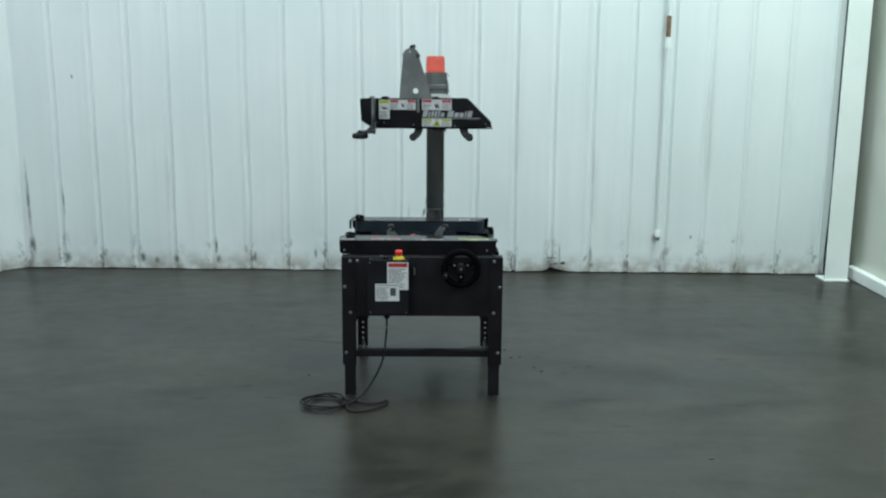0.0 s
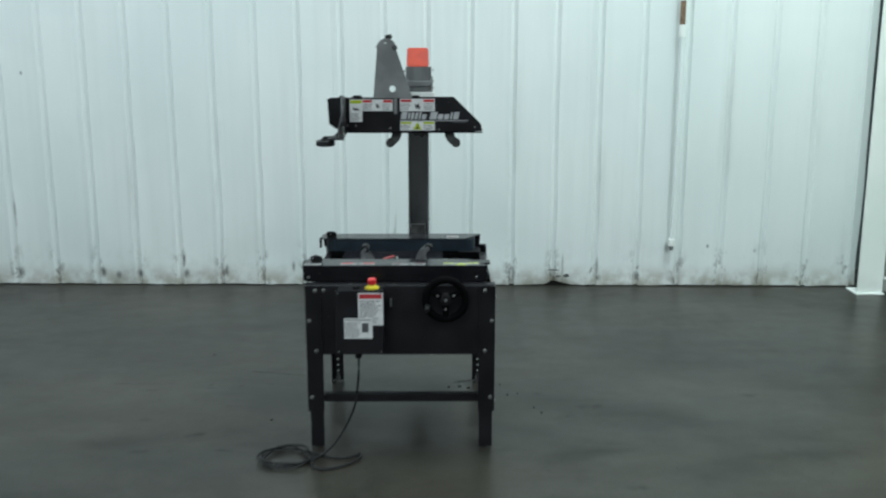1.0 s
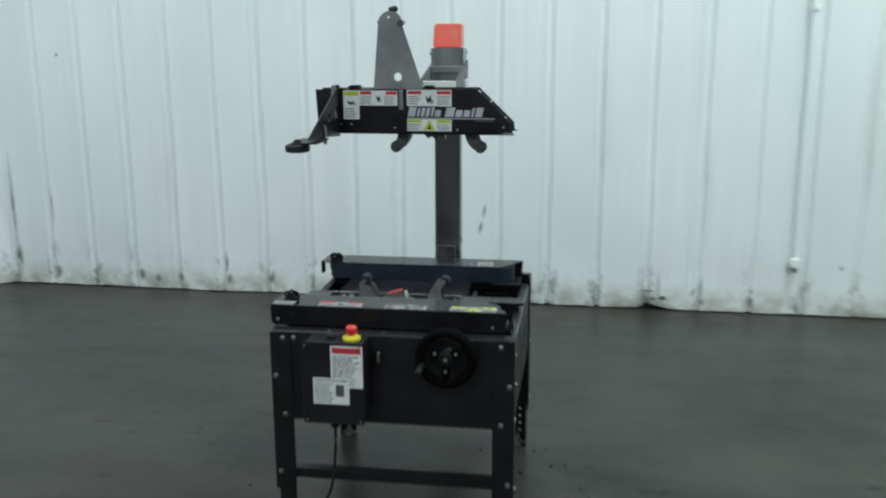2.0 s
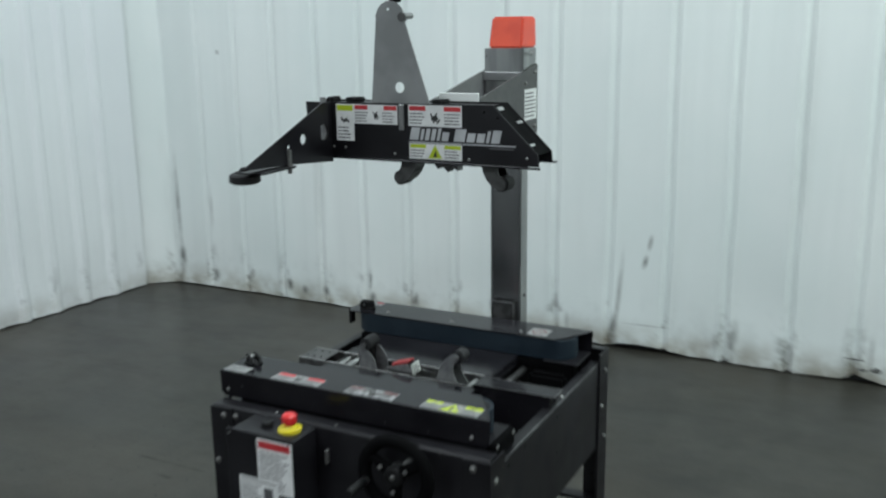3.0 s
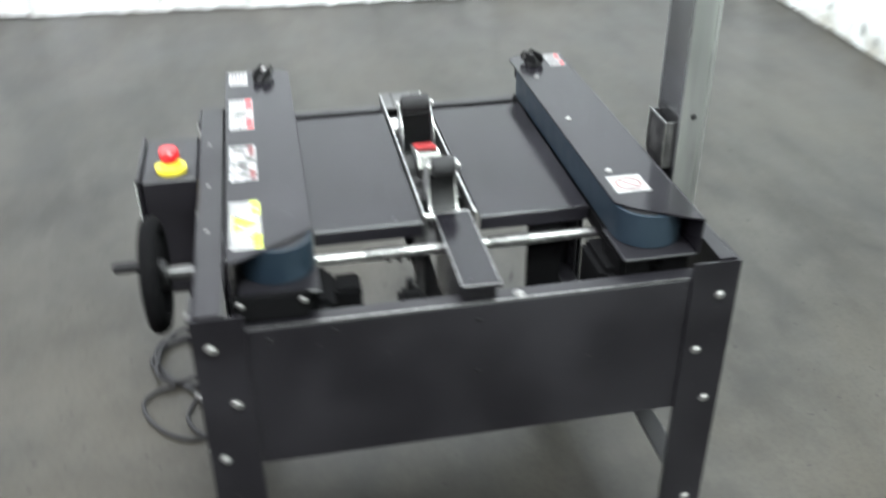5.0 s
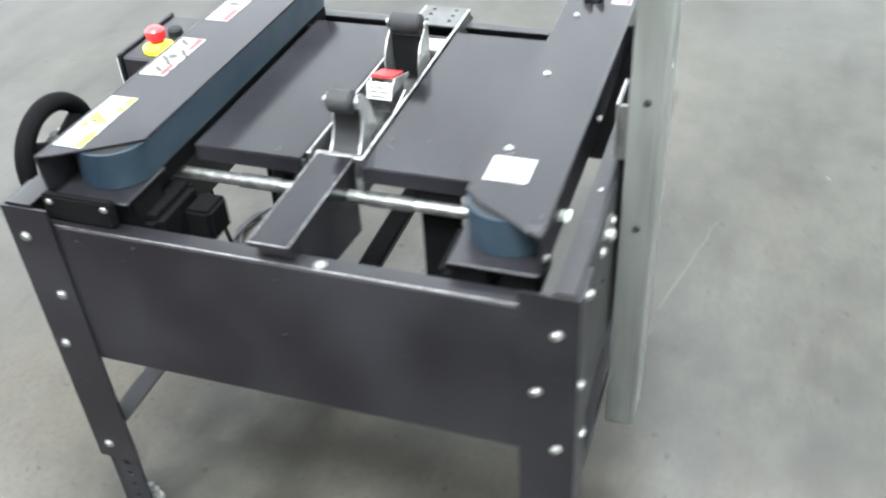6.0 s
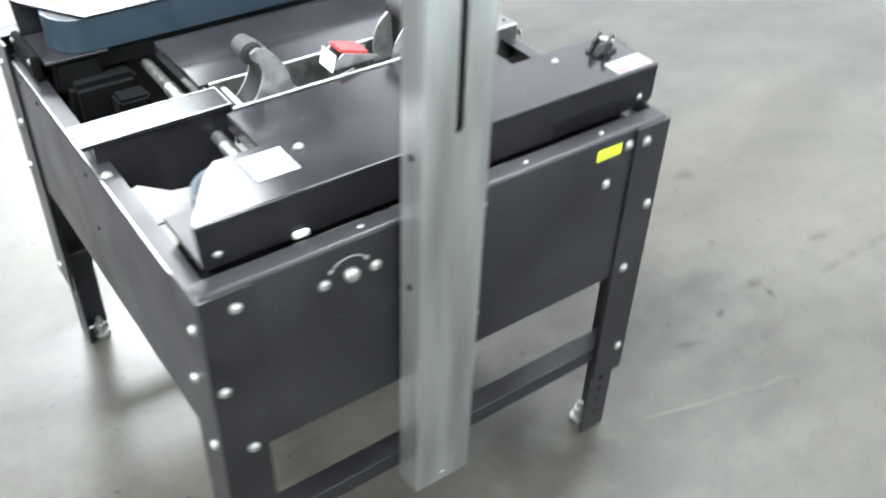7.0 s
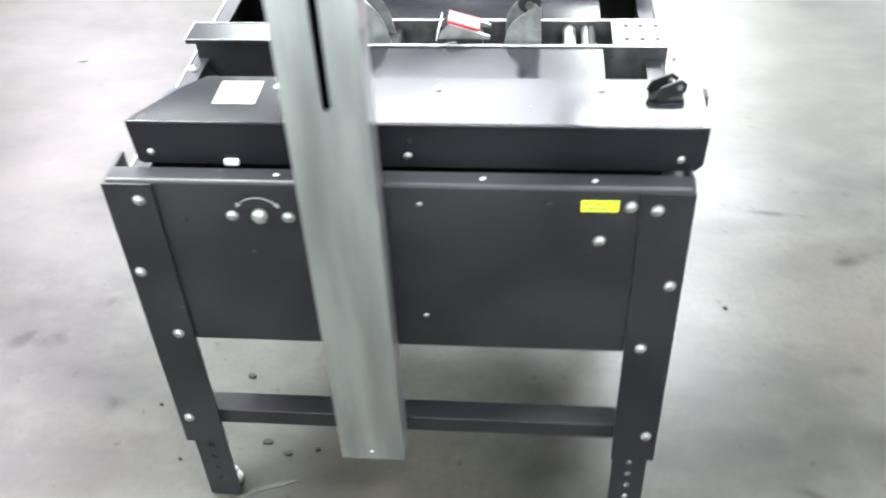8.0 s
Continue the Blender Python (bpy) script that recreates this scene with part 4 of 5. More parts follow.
a = label("lid_label", lid_top, -0.247, 0.068, -0.110, 0.111, GRIMY, "white label with red bars",
          (("red_bar", -0.244, 0.098, -0.198, 0.109, REDINK), ("red_bar", -0.159, 0.098, -0.113, 0.109, REDINK)))
pictogram(lid_top, a, -0.1790, 0.0880, 0.0242, 0.0352, 60)
lines(lid_top, a, -0.243, 0.071, -0.198, 0.095, 4, INK, 2)
lines(lid_top, a, -0.158, 0.071, -0.114, 0.095, 4, INK, 3)
a = label("lid_label", lid_top, -0.038, 0.068, 0.094, 0.111, WORN, "worn grey label with faded red bars",
          (("red_bar", -0.036, 0.099, 0.002, 0.108, FADED), ("red_bar", 0.054, 0.100, 0.090, 0.109, FADED)))
pictogram(lid_top, a, 0.029, 0.089, 0.026, 0.030, 81)
lines(lid_top, a, -0.034, 0.071, 0.006, 0.094, 4, INK, 21)
lines(lid_top, a, 0.050, 0.071, 0.090, 0.094, 4, INK, 22)
for k, (x, y, w, h, lean) in enumerate(((-0.020, 0.082, 0.010, 0.030, 0.8), (0.014, 0.100, 0.012, 0.026, 1.0), (0.044, 0.086, 0.010, 0.040, 0.9), (0.074, 0.090, 0.012, 0.024, 0.7))):
    part("scrape", plate(blotch(x, y, w, h, 70 + k, 15, lean), lid_top @ Matrix.Translation((0, 0, 0.0010)), 0.0002), SCUFF, a)
a = label("lid_label", lid_top, 0.166, 0.067, 0.310, 0.112, GRIMY, "scuffed white label with yellow headers and a warning triangle",
          (("yellow_header", 0.168, 0.099, 0.208, 0.111, YELINK), ("yellow_header", 0.266, 0.099, 0.308, 0.111, YELINK)))
up = lid_top @ Matrix.Translation((0, 0, 0.0006))
sign = part("warning_triangle", plate([(0.212, 0.072), (0.262, 0.072), (0.2385, 0.110)], up, 0.0003), YELINK, a)
part("triangle_sign", plate([(0.2345, 0.075), (0.2425, 0.075), (0.2425, 0.096), (0.2365, 0.097)], up @ Matrix.Translation((0, 0, 0.0003)), 0.0002), BLACKINK, sign)
for k, (x, y, w, h, lean) in enumerate(((0.190, 0.104, 0.007, 0.018, 1.0), (0.222, 0.084, 0.006, 0.026, 0.9), (0.251, 0.091, 0.007, 0.034, 0.8), (0.284, 0.103, 0.006, 0.020, 1.1), (0.298, 0.092, 0.005, 0.018, 0.9))):
    part("scrape", plate(blotch(x, y, w, h, 90 + k, 15, lean), up @ Matrix.Translation((0, 0, 0.0004)), 0.0003), SCUFF if k % 2 else WORN, a)
lines(lid_top, a, 0.169, 0.069, 0.209, 0.096, 6, INK, 4)
lines(lid_top, a, 0.266, 0.069, 0.307, 0.096, 6, INK, 5)

north_top = flat_top(0.7532 + NORTH_DZ)
north_up = north_top @ Matrix.Translation((0, 0, 0.0006))
a = label("lid_label", north_top, 0.183, 0.664, 0.240, 0.721, GRIMY, "square white label with a prohibition ring")
ring_out = [(0.2115 + 0.021 * math.cos(k * math.pi / 14), 0.6925 + 0.021 * math.sin(k * math.pi / 14)) for k in range(28)]
ring_in = [(0.2115 + 0.0178 * math.cos(k * math.pi / 14), 0.6925 + 0.0178 * math.sin(k * math.pi / 14)) for k in range(28)]
part("prohibition_ring", plate(ring_out, north_up, 0.0003, [ring_in]), FADED, a)
slash = north_up @ Matrix.Translation((0.2115, 0.6925, 0.0002)) @ Matrix.Rotation(0.75, 4, "Z")
part("slash", plate(rect(-0.019, -0.0013, 0.019, 0.0013), slash, 0.0003), FADED, a)
a = label("lid_label", north_top, -0.394, 0.724, -0.325, 0.758, GRIMY, "white label with two red bars",
          (("red_bar", -0.391, 0.748, -0.366, 0.755, REDINK), ("red_bar", -0.352, 0.748, -0.328, 0.755, REDINK)))
lines(north_top, a, -0.390, 0.727, -0.330, 0.745, 3, INK, 6)

back = flat_back(D - 0.005)
a = label("yellow_label", back, 0.244, 0.652, 0.291, 0.669, YELINK, "yellow label with dark print")
lines(back, a, 0.247, 0.6535, 0.288, 0.6675, 2, BLACKINK, 7)

# ---- control box, its buttons and labels ----
cx0, cx1 = -0.252, -0.067
box_ob = part("control_box", bx(cx0 + 0.004, cx1 - 0.004, -0.094, 0.004, 0.452, 0.686, 0.004), CHARCOAL, sealer, "black steel control box")
part("box_cover", bx(cx0, cx1, -0.101, -0.0945, 0.436, 0.692, 0.002), CHARCOAL, box_ob)
part("cable_gland", rod((-0.17, -0.05, 0.405), (-0.17, -0.05, 0.452), 0.014, 8, soft=0.002), BLACK, box_ob)
part("gland_block", bx(-0.245, -0.10, -0.08, -0.02, 0.430, 0.453, 0.004), BLACK, box_ob)
part("button_ring", lathe([(0.0275, 0.686), (0.0275, 0.693), (0.020, 0.6945), (0.016, 0.701)], 28, Matrix.Translation((-0.113, -0.042, 0))), YELLOW, box_ob, "yellow ring under the stop button")
part("stop_button", lathe([(0.011, 0.698), (0.012, 0.705), (0.0170, 0.708), (0.0178, 0.715), (0.0170, 0.723), (0.013, 0.727), (0.005, 0.7285)], 28, Matrix.Translation((-0.113, -0.042, 0))), RED, box_ob, "red mushroom stop button")
part("start_button", lathe([(0.014, 0.686), (0.014, 0.696), (0.011, 0.700), (0.004, 0.701)], 20, Matrix.Translation((-0.175, -0.045, 0))), BLACK, box_ob)
for x in (cx0 + 0.01, cx1 - 0.01):
    for z in (0.446, 0.680):
        bolt((x, -0.101, z), "front", screw_mesh, "screw", 0.8)
front = flat_front(-0.1011)
a = label("box_label", front, -0.164, 0.553, -0.067, 0.683, PAPER, "white warning label with a red header", (("red_header", -0.159, 0.660, -0.072, 0.678, REDINK),))
lines(front, a, -0.158, 0.560, -0.074, 0.654, 11, INK, 8)
front2 = flat_front(-0.1021)
a = label("box_label", front2, -0.219, 0.500, -0.109, 0.582, PAPER, "crooked white label with a diagram", (("diagram", -0.150, 0.525, -0.125, 0.562, INK), ("header_line", -0.214, 0.573, -0.114, 0.576, INK)))
lines(front2, a, -0.214, 0.506, -0.155, 0.568, 7, INK, 9)
part("latch_tab", bx(-0.046, -0.038, -0.006, 0.006, 0.600, 0.635, 0.002), ZINC, sealer, "bright latch tab")
bolt((-0.245, 0.005, 0.60), "front", screw_mesh, "screw")

# ---- hand wheel ----
hub = Vector((0.175, -0.058, 0.645))
wheel = part("hand_wheel", ring(hub, (0, 1, 0), 0.0785, 0.0150, 44, 12), PIT, sealer, "black hand wheel with three spokes")
for k in range(3):
    ang = math.pi / 6 + k * 2 * math.pi / 3
    out = hub + Vector((math.cos(ang), 0, math.sin(ang))) * 0.078
    side = Vector((math.cos(ang), 0, math.sin(ang)))
    part("spoke", rod(hub + side * 0.015, out, 0.015, 10, r2=0.011), PIT, wheel)
    bolt_at = hub + side * 0.036 + Vector((0, -0.010, 0))
    bolt(tuple(bolt_at + Vector((0, -0.005, 0))), "front", bolt_mesh, "bolt", 0.6)
part("hub", lathe([(0.022, -0.018), (0.024, -0.012), (0.024, 0.012), (0.018, 0.016)], 20, Matrix.Translation(hub) @ FACE["front"]), BLACK, wheel)
bolt(tuple(hub + Vector((0, -0.016, 0))), "front", bolt_mesh, "bolt", 0.7)
part("shaft", rod(hub, hub + Vector((0, 0.07, 0)), 0.011, 12), DARKSTEEL, wheel)
grip = hub + Vector((-0.072, 0, -0.024))
part("crank_handle", lathe([(0.0075, 0.0), (0.0095, 0.012), (0.0100, 0.070), (0.0075, 0.076)], 16, Matrix.Translation(grip) @ FACE["front"]), BLACK, wheel, "black crank handle")
part("nut", lathe([(0.011, 0.008), (0.011, 0.016)], 6, Matrix.Translation(grip) @ FACE["front"]), DARKSTEEL, wheel)

# ---- mast ----
mast = bx(0.0955, 0.101, 0.8215, 0.8620, 0.198, 1.50, 0.001)
bx(0.004, 0.0095, 0.8215, 0.8620, 0.198, 1.50, 0.001, mast)
plate(rect(-0.1010, 0.198, -0.004, 1.50), flat_back(0.8621), 0.0060, [[(-0.0555, 0.832), (-0.0500, 0.826), (-0.0445, 0.832), (-0.0445, 1.46), (-0.0555, 1.46)]], mast)
bx(0.010, 0.095, 0.828, 0.861, 0.199, 0.204, 0, mast)
mast_ob = part("mast", mast, GALV, sealer, "galvanised steel mast with a long slot")
# shaded copy of the mast steel, on the front face only
part("front_web", bx(0.0097, 0.0953, 0.8219, 0.827, 0.1985, 1.4995, 0), GALV_SHADED, mast_ob, "front face of the mast, its shade put into a darker steel")
# near-black sheet stands in for the shade inside the slotted mast
part("slot_shade", bx(0.0105, 0.0945, 0.830, 0.836, 0.81, 1.49, 0), PIT, mast_ob)
bolt((0.053, 0.8685, 0.214), "back", screw_mesh, "screw", 0.9)
for z in (0.80, 0.60):
    bolt((0.101, 0.845, z), "right", dark_screw, "screw", 1.4)
bracket = plate(rect(0.014, 0.700, 0.084, 0.785), flat_front(0.8085), 0.003)
bx(0.0135, 0.0165, 0.8090, 0.8212, 0.700, 0.785, 0.0008, bracket)
bx(0.0815, 0.0845, 0.8090, 0.8212, 0.700, 0.785, 0.0008, bracket)
bracket_ob = part("mast_bracket", bracket, DARKSTEEL, mast_ob, "folded dark steel bracket at the foot of the mast")
part("bracket_rim", plate([(0.0122, 0.710), (0.0158, 0.710), (0.0158, 0.7820), (0.0822, 0.7820), (0.0822, 0.710), (0.0858, 0.710), (0.0858, 0.7862), (0.0122, 0.7862)], flat_front(0.8050), 0.0014), STEEL, bracket_ob, "bright worn rim")

# ---- carriage that slides on the mast ----
sleeve = plate(rect(-0.004, 0.800, 0.114, 0.892), flat_top(1.285), 0.235, [rect(0.0005, 0.8205, 0.1045, 0.8695)])
carriage = part("mast_carriage", sleeve, GALV, sealer, "grey steel carriage on the mast")
cap = bmesh.new()
bmesh.ops.create_cube(cap, size=1)
for v in cap.verts:
    v.co = Vector(((0.000 + 0.003 * (v.co.z > 0), 0.102 - 0.003 * (v.co.z > 0))[v.co.x > 0], (0.816 + 0.020 * (v.co.z > 0), 0.926)[v.co.y > 0], (1.520, 1.606)[v.co.z > 0]))
bmesh.ops.bevel(cap, geom=cap.edges[:], offset=0.005, segments=2, affect="EDGES")
part("mast_cap", cap, ORANGE, sealer, "orange plastic cap on the mast")
part("cross_bar", bx(-0.0045, 0.1150, 0.7880, 0.7990, 1.432, 1.456, 0.0015), GREY, carriage, "grey cross bar below the cap")
yoke = [(0.470, 1.372), (0.482, 1.402), (0.885, 1.476), (0.890, 1.470), (0.890, 1.280), (0.620, 1.280), (0.470, 1.335)]
for x in (-0.010, 0.1155):
    part("yoke_plate", plate(yoke, flat_side(x), 0.005), DARKSTEEL if x > 0 else GREY, carriage, "grey tapered yoke plate")
part("yoke_strip", bx(0.022, 0.132, 0.4665, 0.4705, 1.400, 1.421, 0.001), WHITE, carriage, "pale strip across the yoke")
side = flat_side(0.1207)
a = label("yoke_label", side, 0.792, 1.322, 0.880, 1.408, PAPER, "white label on the yoke")
lines(side, a, 0.797, 1.328, 0.875, 1.402, 7, INK, 10)
for y, z in ((0.872, 1.452), (0.800, 1.425), (0.872, 1.300), (0.80, 1.30), (0.84, 1.505)):
    bolt((0.1205, y, z), "right", bolt_mesh, "bolt", 0.8)
for z in (1.34, 1.40, 1.50):
    bolt((0.0, 0.80, z), "front", screw_mesh, "screw")
    bolt((-0.010, 0.84, z), "left", bolt_mesh, "bolt", 0.9)

# ---- taping head ----
outline = [(-0.318, 1.398), (0.212, 1.402), (0.327, 1.290), (0.330, 1.262), (-0.258, 1.258), (-0.312, 1.292)]
head = part("head_plate", plate(outline, flat_front(0.374), 0.003, [disc_loop(0.19, 1.385, 0.003, 8), disc_loop(0.225, 1.372, 0.003, 8)]), CHARCOAL, sealer, "black side plate of the taping head")
part("head_plate", plate(outline, flat_front(0.463), 0.003), CHARCOAL, sealer, "black side plate of the taping head")
inner = bx(-0.236, 0.20, 0.3755, 0.4595, 1.392, 1.397, 0.001)
bx(-0.236, 0.30, 0.3755, 0.384, 1.259, 1.262, 0.001, inner)
bx(-0.236, 0.30, 0.452, 0.4595, 1.259, 1.262, 0.001, inner)
part("head_frame", inner, CHARCOAL, sealer)
part("tape_unit", bx(-0.20, 0.19, 0.386, 0.450, 1.275, 1.385, 0.006), BLACK, sealer, "black taping unit inside the head")
slant = Vector((0.115, 0, -0.112))
close = Matrix.Translation((0.2095, 0.3745, 1.4005)) @ Matrix(((slant.normalized().x, 0, -slant.normalized().z, 0), (0, 1, 0, 0), (slant.normalized().z, 0, slant.normalized().x, 0), (0, 0, 0, 1)))
closure = part("end_closure", plate(rect(0.0, 0.0, slant.length, 0.0855), close, -0.003), PIT, sealer, "black slanted end plate of the head")
for u, v, w, h in ((0.008, 0.012, 0.010, 0.030), (0.058, 0.046, 0.007, 0.032), (0.128, 0.008, 0.006, 0.026)):
    part("bent_tab", plate(rect(u, v, u + w, v + h), close @ Matrix.Translation((0, 0, -0.0005)), 0.0022), PLATED, closure, "small bare steel tab")
part("head_lip", bx(-0.26, 0.334, 0.366, 0.3715, 1.2555, 1.2605, 0.001), LID, head)
part("tip_lip", bx(0.300, 0.338, 0.4595, 0.475, 1.2605, 1.2640, 0.001), LID, head)
gusset = [(0.3705, 1.400), (0.332, 1.400), (0.022, 1.281), (0.018, 1.272), (0.170, 1.264), (0.3705, 1.246)]
gus = part("guide_arm", plate(gusset, flat_side(-0.243), 0.004, [disc_loop(0.242, 1.318, 0.013), disc_loop(0.181, 1.306, 0.006, 12), disc_loop(0.330, 1.326, 0.020)]), CHARCOAL, sealer, "black triangular guide arm with holes")
part("arm_flange", bx(-0.272, -0.2435, 0.030, 0.370, 1.2600, 1.2635, 0.001), CHARCOAL, gus)
part("arm_strip", bx(-0.312, -0.228, 0.062, 0.195, 1.2545, 1.2595, 0.002), CHARCOAL, gus)
part("guide_wheel", lathe([(0.030, 1.230), (0.037, 1.234), (0.037, 1.249), (0.032, 1.2535), (0.010, 1.2538)], 28, Matrix.Translation((-0.295, 0.078, 0))), RUBBER, gus, "dark rubber guide wheel")
part("wheel_cap", lathe([(0.012, 1.2600), (0.012, 1.264), (0.007, 1.268)], 14, Matrix.Translation((-0.295, 0.078, 0))), BLACK, gus)
part("arm_stud", rod((-0.236, 0.176, 1.243), (-0.236, 0.176, 1.300), 0.006, 10), ZINC, gus)
part("arm_post", rod((-0.252, 0.352, 1.262), (-0.252, 0.352, 1.412), 0.008, 10), GREY, gus)
for x, w in ((-0.262, 0.022), (-0.196, 0.040), (0.052, 0.036)):
    part("head_latch", bx(x - w / 2, x + w / 2, 0.395, 0.440, 1.3975, 1.409, 0.004, steps=2), BLACK, sealer)
part("hinge_post", rod((-0.032, 0.3655, 1.345), (-0.032, 0.3655, 1.395), 0.006, 10), GREY, head, "grey hinge pin")
part("hinge_leaf", bx(-0.040, -0.026, 0.3665, 0.3705, 1.335, 1.398, 0.001), GREY, head)
for x, z in ((-0.235, 1.285), (-0.055, 1.275), (-0.03, 1.34), (0.30, 1.28), (0.15, 1.27), (-0.20, 1.285)):
    bolt((x, 0.371, z), "front", screw_mesh, "screw")
for x, s in ((-0.029, -1), (0.193, 1)):
    line = [(x, 1.2585, 0.021), (x + s * 0.002, 1.244, 0.020), (x + s * 0.007, 1.231, 0.0185), (x + s * 0.015, 1.220, 0.017), (x + s * 0.025, 1.213, 0.0155)]
    turns = [(1, 0), (0.97, 0.25), (0.85, 0.53), (0.62, 0.78), (0.35, 0.94)]
    outer = [(px - s * w * tx, pz - w * tz) for (px, pz, w), (tx, tz) in zip(line, turns)]
    inside = [(px + s * w * tx, pz + w * tz) for (px, pz, w), (tx, tz) in zip(line, turns)]
    tip = [(x + s * (0.029 + 0.015 * math.cos(t)), 1.210 + 0.015 * math.sin(t)) for t in (-1.2, -0.5, 0.2, 0.9)]
    pts = outer + tip + inside[::-1]
    arm = part("swing_arm", plate(pts, flat_front(0.397), 0.003), DARKSTEEL, sealer, "dark curved arm below the head")
    part("cheek", plate(pts, flat_front(0.446), 0.003), DARKSTEEL, arm)
    part("web", plate(outer + [(px + s * 0.003, pz + 0.002) for px, pz in outer][::-1], flat_front(0.4428), 0.0456), DARKSTEEL, arm)
    part("tape_roller", rod((x + s * 0.029, 0.3975, 1.210), (x + s * 0.029, 0.4425, 1.210), 0.0185, 20, soft=0.003), RUBBER, arm, "dark rubber roller")
teeth = [(0.030, 1.2585), (0.105, 1.2585), (0.105, 1.236), (0.090, 1.247), (0.078, 1.232), (0.062, 1.246), (0.050, 1.238), (0.040, 1.250)]
part("knife_guard", plate(teeth, flat_front(0.43), 0.030), DARKSTEEL, sealer)

# reel bracket on the head
reel = [(-0.126, 1.399), (0.038, 1.399), (0.030, 1.425)]
reel += [(-0.068 + 0.040 * math.cos(t), 1.606 + 0.040 * math.sin(t)) for t in (-0.15, 0.2, 0.6, 1.0, 1.4, 1.8, 2.2, 2.6, 3.0, 3.25)]
stand = part("reel_bracket", plate(reel, flat_front(0.388), 0.004, [disc_loop(-0.045, 1.438, 0.0135), disc_loop(-0.073, 1.626, 0.004, 10)]), GREY, sealer, "grey tapered tape reel bracket")
part("reel_pin", rod((-0.068, 0.388, 1.606), (-0.068, 0.452, 1.606), 0.012, 16), GREY, stand)
part("reel_knob", rod((-0.034, 0.380, 1.607), (-0.034, 0.384, 1.607), 0.011, 14, soft=0.001), DARKSTEEL, stand)
part("reel_stop", rod((-0.068, 0.389, 1.648), (-0.052, 0.410, 1.653), 0.010, 12, soft=0.002), BLACK, stand)
for x in (-0.104, -0.034):
    part("tape_guide", rod((x, 0.389, 1.610), (x, 0.430, 1.610), 0.008, 12), GREY, stand)

# stickers on the head
hf = flat_front(0.3708)
a = label("head_label", hf, -0.225, 1.302, -0.172, 1.395, PAPER, "white label with a yellow header", (("yellow_header", -0.222, 1.378, -0.175, 1.392, YELINK),))
pictogram(hf, a, -0.1985, 1.3540, 0.0341, 0.0176, 74)
lines(hf, a, -0.220, 1.306, -0.177, 1.340, 4, INK, 11)
a = label("head_label", hf, -0.1715, 1.347, -0.045, 1.395, PAPER, "white label with red headers",
          (("red_header", -0.169, 1.382, -0.131, 1.393, REDINK), ("red_header", -0.084, 1.382, -0.047, 1.393, REDINK)))
pictogram(hf, a, -0.1075, 1.3680, 0.0209, 0.0264, 81)
lines(hf, a, -0.168, 1.350, -0.128, 1.379, 4, INK, 12)
lines(hf, a, -0.088, 1.350, -0.049, 1.379, 4, INK, 13)
a = label("head_label", hf, -0.014, 1.346, 0.132, 1.398, PAPER, "white label with red headers and a pictogram",
          (("red_header", -0.011, 1.384, 0.034, 1.395, REDINK), ("red_header", 0.084, 1.384, 0.129, 1.395, REDINK)))
pictogram(hf, a, 0.0595, 1.3660, 0.0319, 0.0308, 88)
lines(hf, a, -0.010, 1.350, 0.034, 1.381, 4, INK, 14)
lines(hf, a, 0.085, 1.350, 0.128, 1.381, 4, INK, 15)
a = label("head_label", hf, -0.013, 1.266, 0.132, 1.304, PAPER, "white label with a yellow warning triangle",
          (("yellow_header", -0.010, 1.293, 0.034, 1.302, YELINK), ("yellow_header", 0.084, 1.293, 0.129, 1.302, YELINK)))
tri = hf @ Matrix.Translation((0, 0, 0.0006))
part("warning_triangle", plate([(0.040, 1.269), (0.078, 1.269), (0.059, 1.302)], tri, 0.0003), YELINK, a)
part("triangle_sign", plate([(0.053, 1.272), (0.064, 1.272), (0.0615, 1.290)], tri @ Matrix.Translation((0, 0, 0.0003)), 0.0002), BLACKINK, a)
lines(hf, a, -0.010, 1.269, 0.034, 1.291, 3, INK, 16)
lines(hf, a, 0.085, 1.269, 0.128, 1.291, 3, INK, 17)

# maker's mark: slanted silver blocks over an underline
mark = part("maker_mark", plate(rect(0.134, 1.3055, 0.272, 1.3085), hf, 0.0006), SILVER, sealer, "silver maker's mark as plain blocks")
part("mark_block", plate(rect(-0.014, 1.3055, 0.132, 1.3085), hf, 0.0004), SILVER, mark)
part("mark_block", plate(rect(0.205, 1.2985, 0.268, 1.3015), hf, 0.0006), INK, mark)
x = -0.012
for w, top in ((0.024, 1.343), (0.008, 1.340), (0.011, 1.341), (0.011, 1.341), (0.008, 1.343), (0.018, 1.334), (-0.010, 0), (0.029, 1.343), (0.021, 1.334), (0.020, 1.334), (0.008, 1.341), (0.022, 1.343)):
    if w < 0:
        x -= w
        continue
    lean = (top - 1.3125) * 0.22
    part("mark_block", plate([(x, 1.3125), (x + w, 1.3125), (x + w + lean, top), (x + lean, top)], hf, 0.0006), SILVER, mark)
    x += w + 0.0052

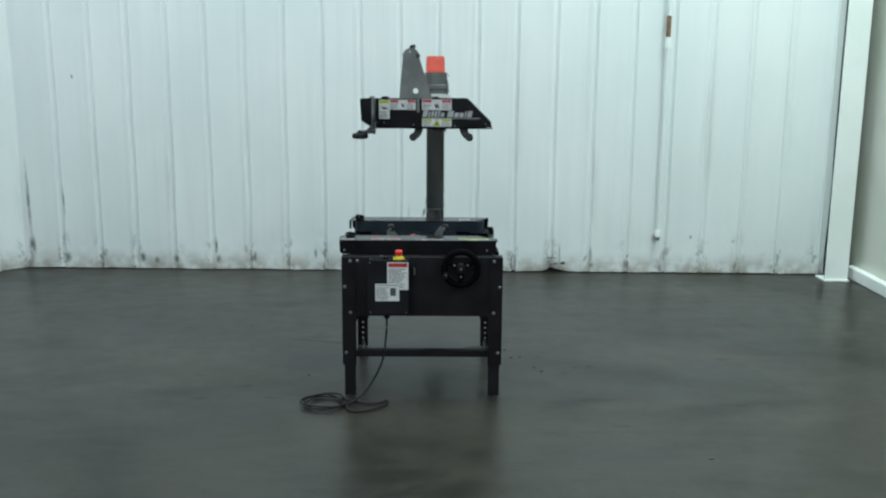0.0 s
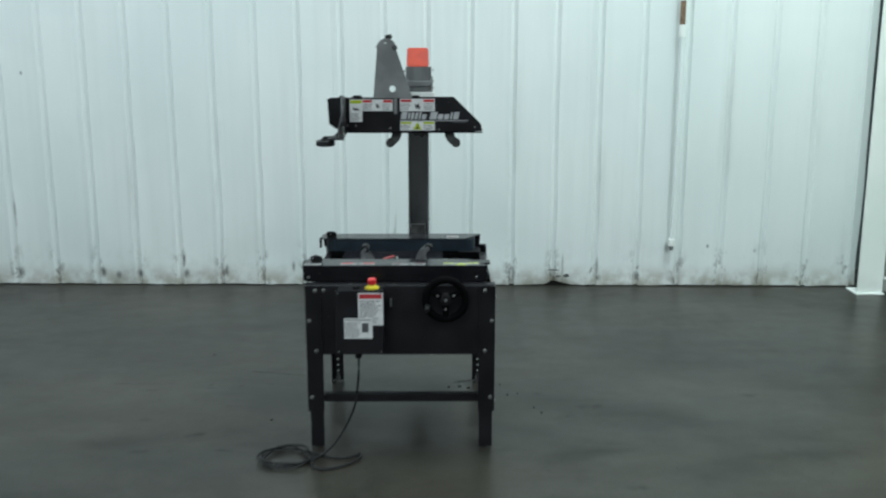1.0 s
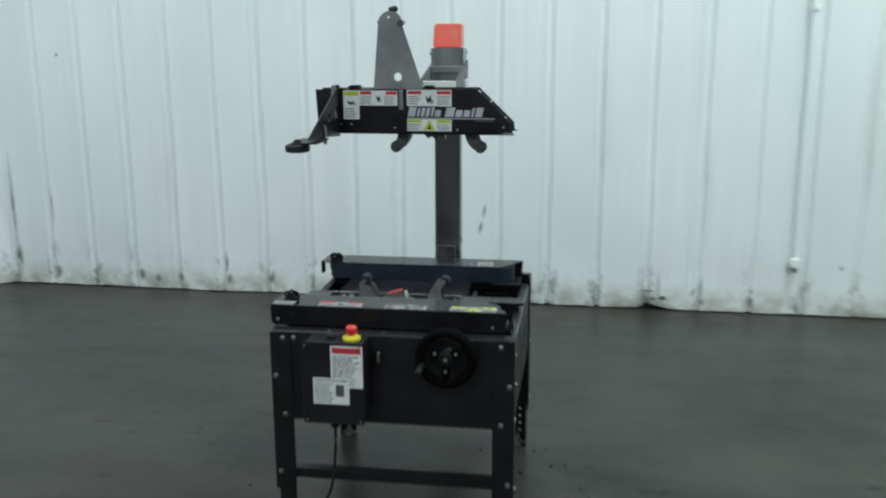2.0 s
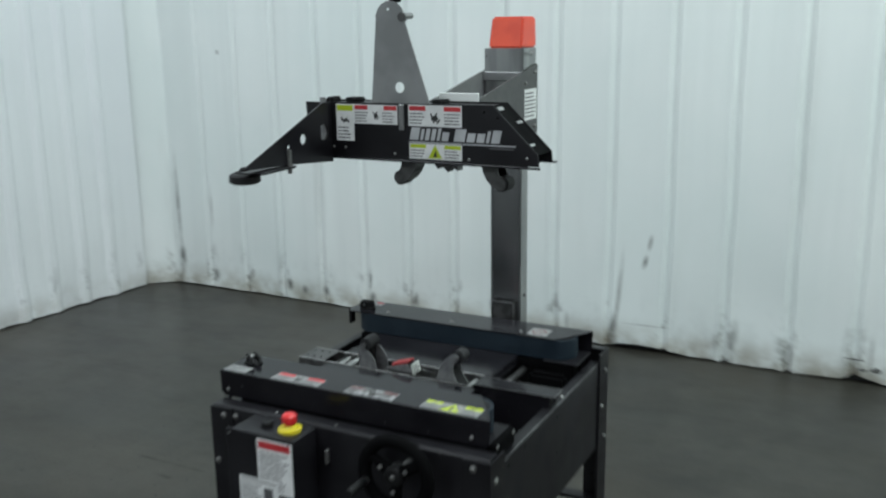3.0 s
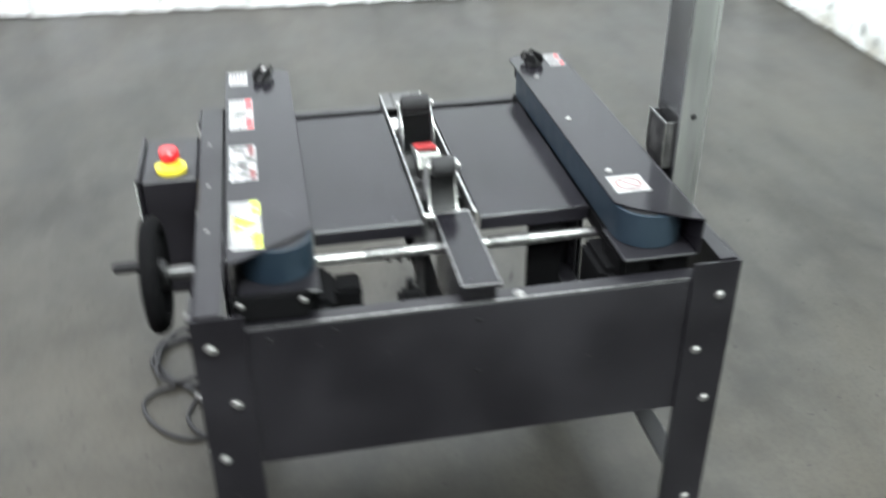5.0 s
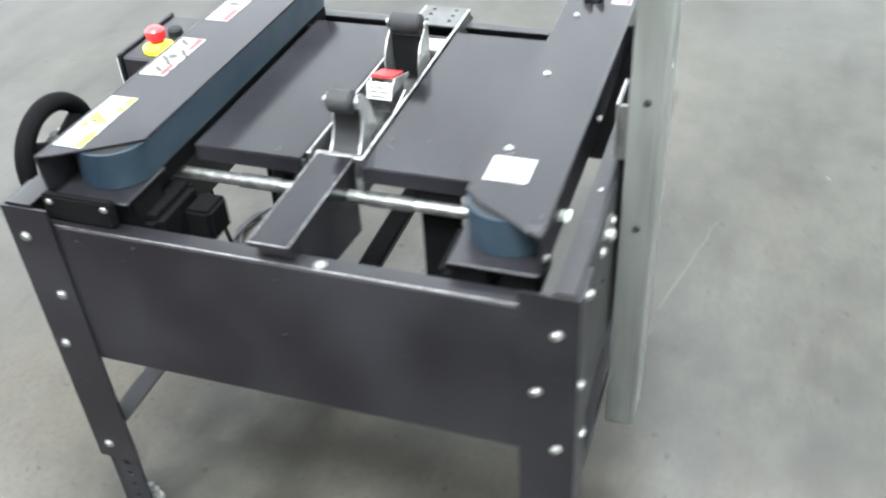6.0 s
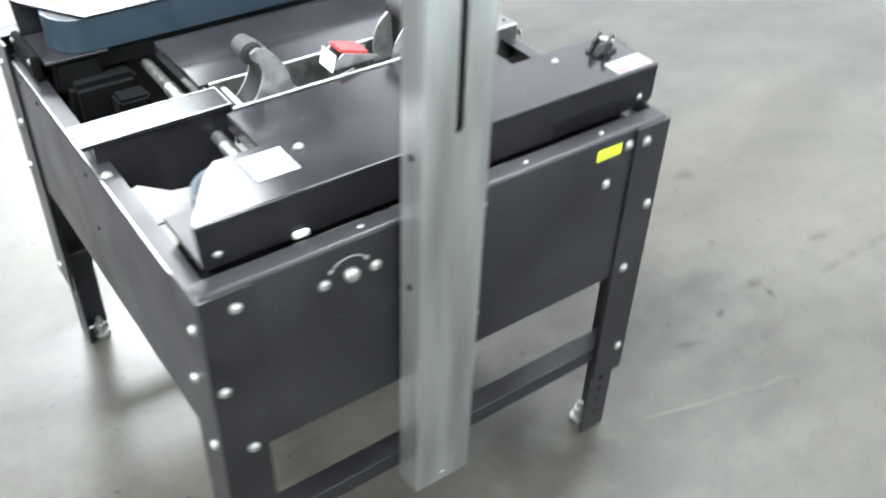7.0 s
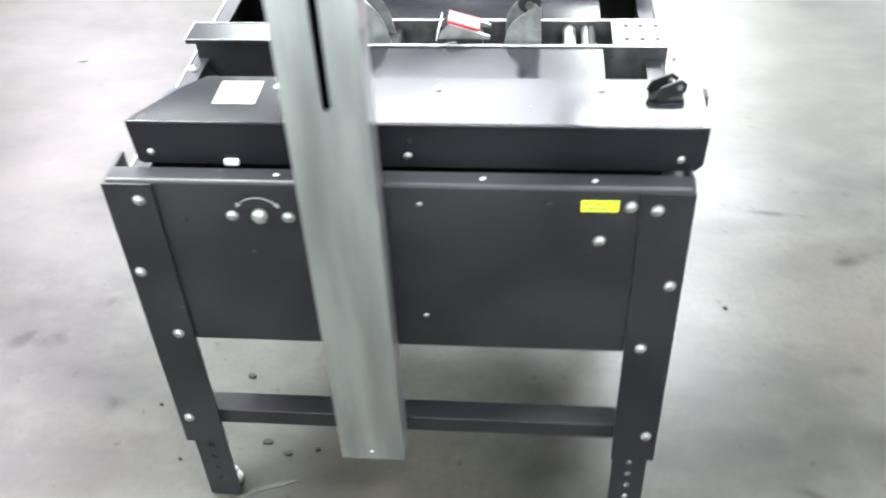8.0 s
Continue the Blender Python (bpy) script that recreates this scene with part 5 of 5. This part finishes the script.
# ---- power cable: out of the control box and coiled on the floor ----
cable = thing("power_cable", (-0.45, -0.12, 0), "black power cable lying in loose coils on the concrete", "cable")
rnd = random.Random(5)
pts = [(-0.170, -0.050, 0.41), (-0.172, -0.048, 0.33), (-0.190, -0.042, 0.20), (-0.235, -0.050, 0.10), (-0.285, -0.075, 0.035), (-0.34, -0.110, 0.008), (-0.40, -0.165, 0.007)]
for k in range(29):
    t = -1.1 - k * 0.62
    w = 1 + 0.10 * math.sin(k * 1.7) + 0.07 * rnd.random()
    pts.append((-0.463 + 0.092 * w * math.cos(t) + 0.010 * math.sin(k), -0.108 + 0.086 * w * math.sin(t), 0.006 + 0.006 * (k // 10) + 0.003 * rnd.random()))
pts += [(-0.39, -0.050, 0.010), (-0.335, -0.080, 0.006), (-0.280, -0.104, 0.006), (-0.235, -0.112, 0.006), (-0.190, -0.092, 0.006), (-0.172, -0.070, 0.006), (-0.168, -0.110, 0.006),
        (-0.200, -0.160, 0.006), (-0.255, -0.200, 0.006), (-0.312, -0.214, 0.006), (-0.345, -0.190, 0.007), (-0.352, -0.145, 0.012)]
part("cord", tube(pts, 0.0047, 8, None, 5), RUBBER, cable)

# ---- crumbs on the floor ----
for k, (x, y, sz, mat) in enumerate(((1.19, -0.711, 0.014, INK), (0.36, 0.535, 0.013, BLACK), (0.249, 0.718, 0.012, BLACK), (0.292, 0.694, 0.015, BLACK), (0.195, 0.706, 0.009, BLACK), (-1.05, 1.20, 0.010, INK),
                                     (0.47, 0.60, 0.007, BLACK), (0.52, 0.615, 0.006, BLACK), (0.40, 0.725, 0.007, BLACK), (0.445, 0.74, 0.006, BLACK), (0.61, 0.375, 0.006, BLACK), (0.58, 0.44, 0.006, BLACK), (-0.59, 0.30, 0.006, BLACK))):
    chip = plate(blotch(x, y, sz * 1.6, sz, 40 + k, 9), flat_top(0.0), 0.004)
    ob = new("debris_chip", finish("debris_chip", chip, mat))
    tagged(ob, "small chip of debris lying on the concrete floor", "debris", "crumbs on the floor")
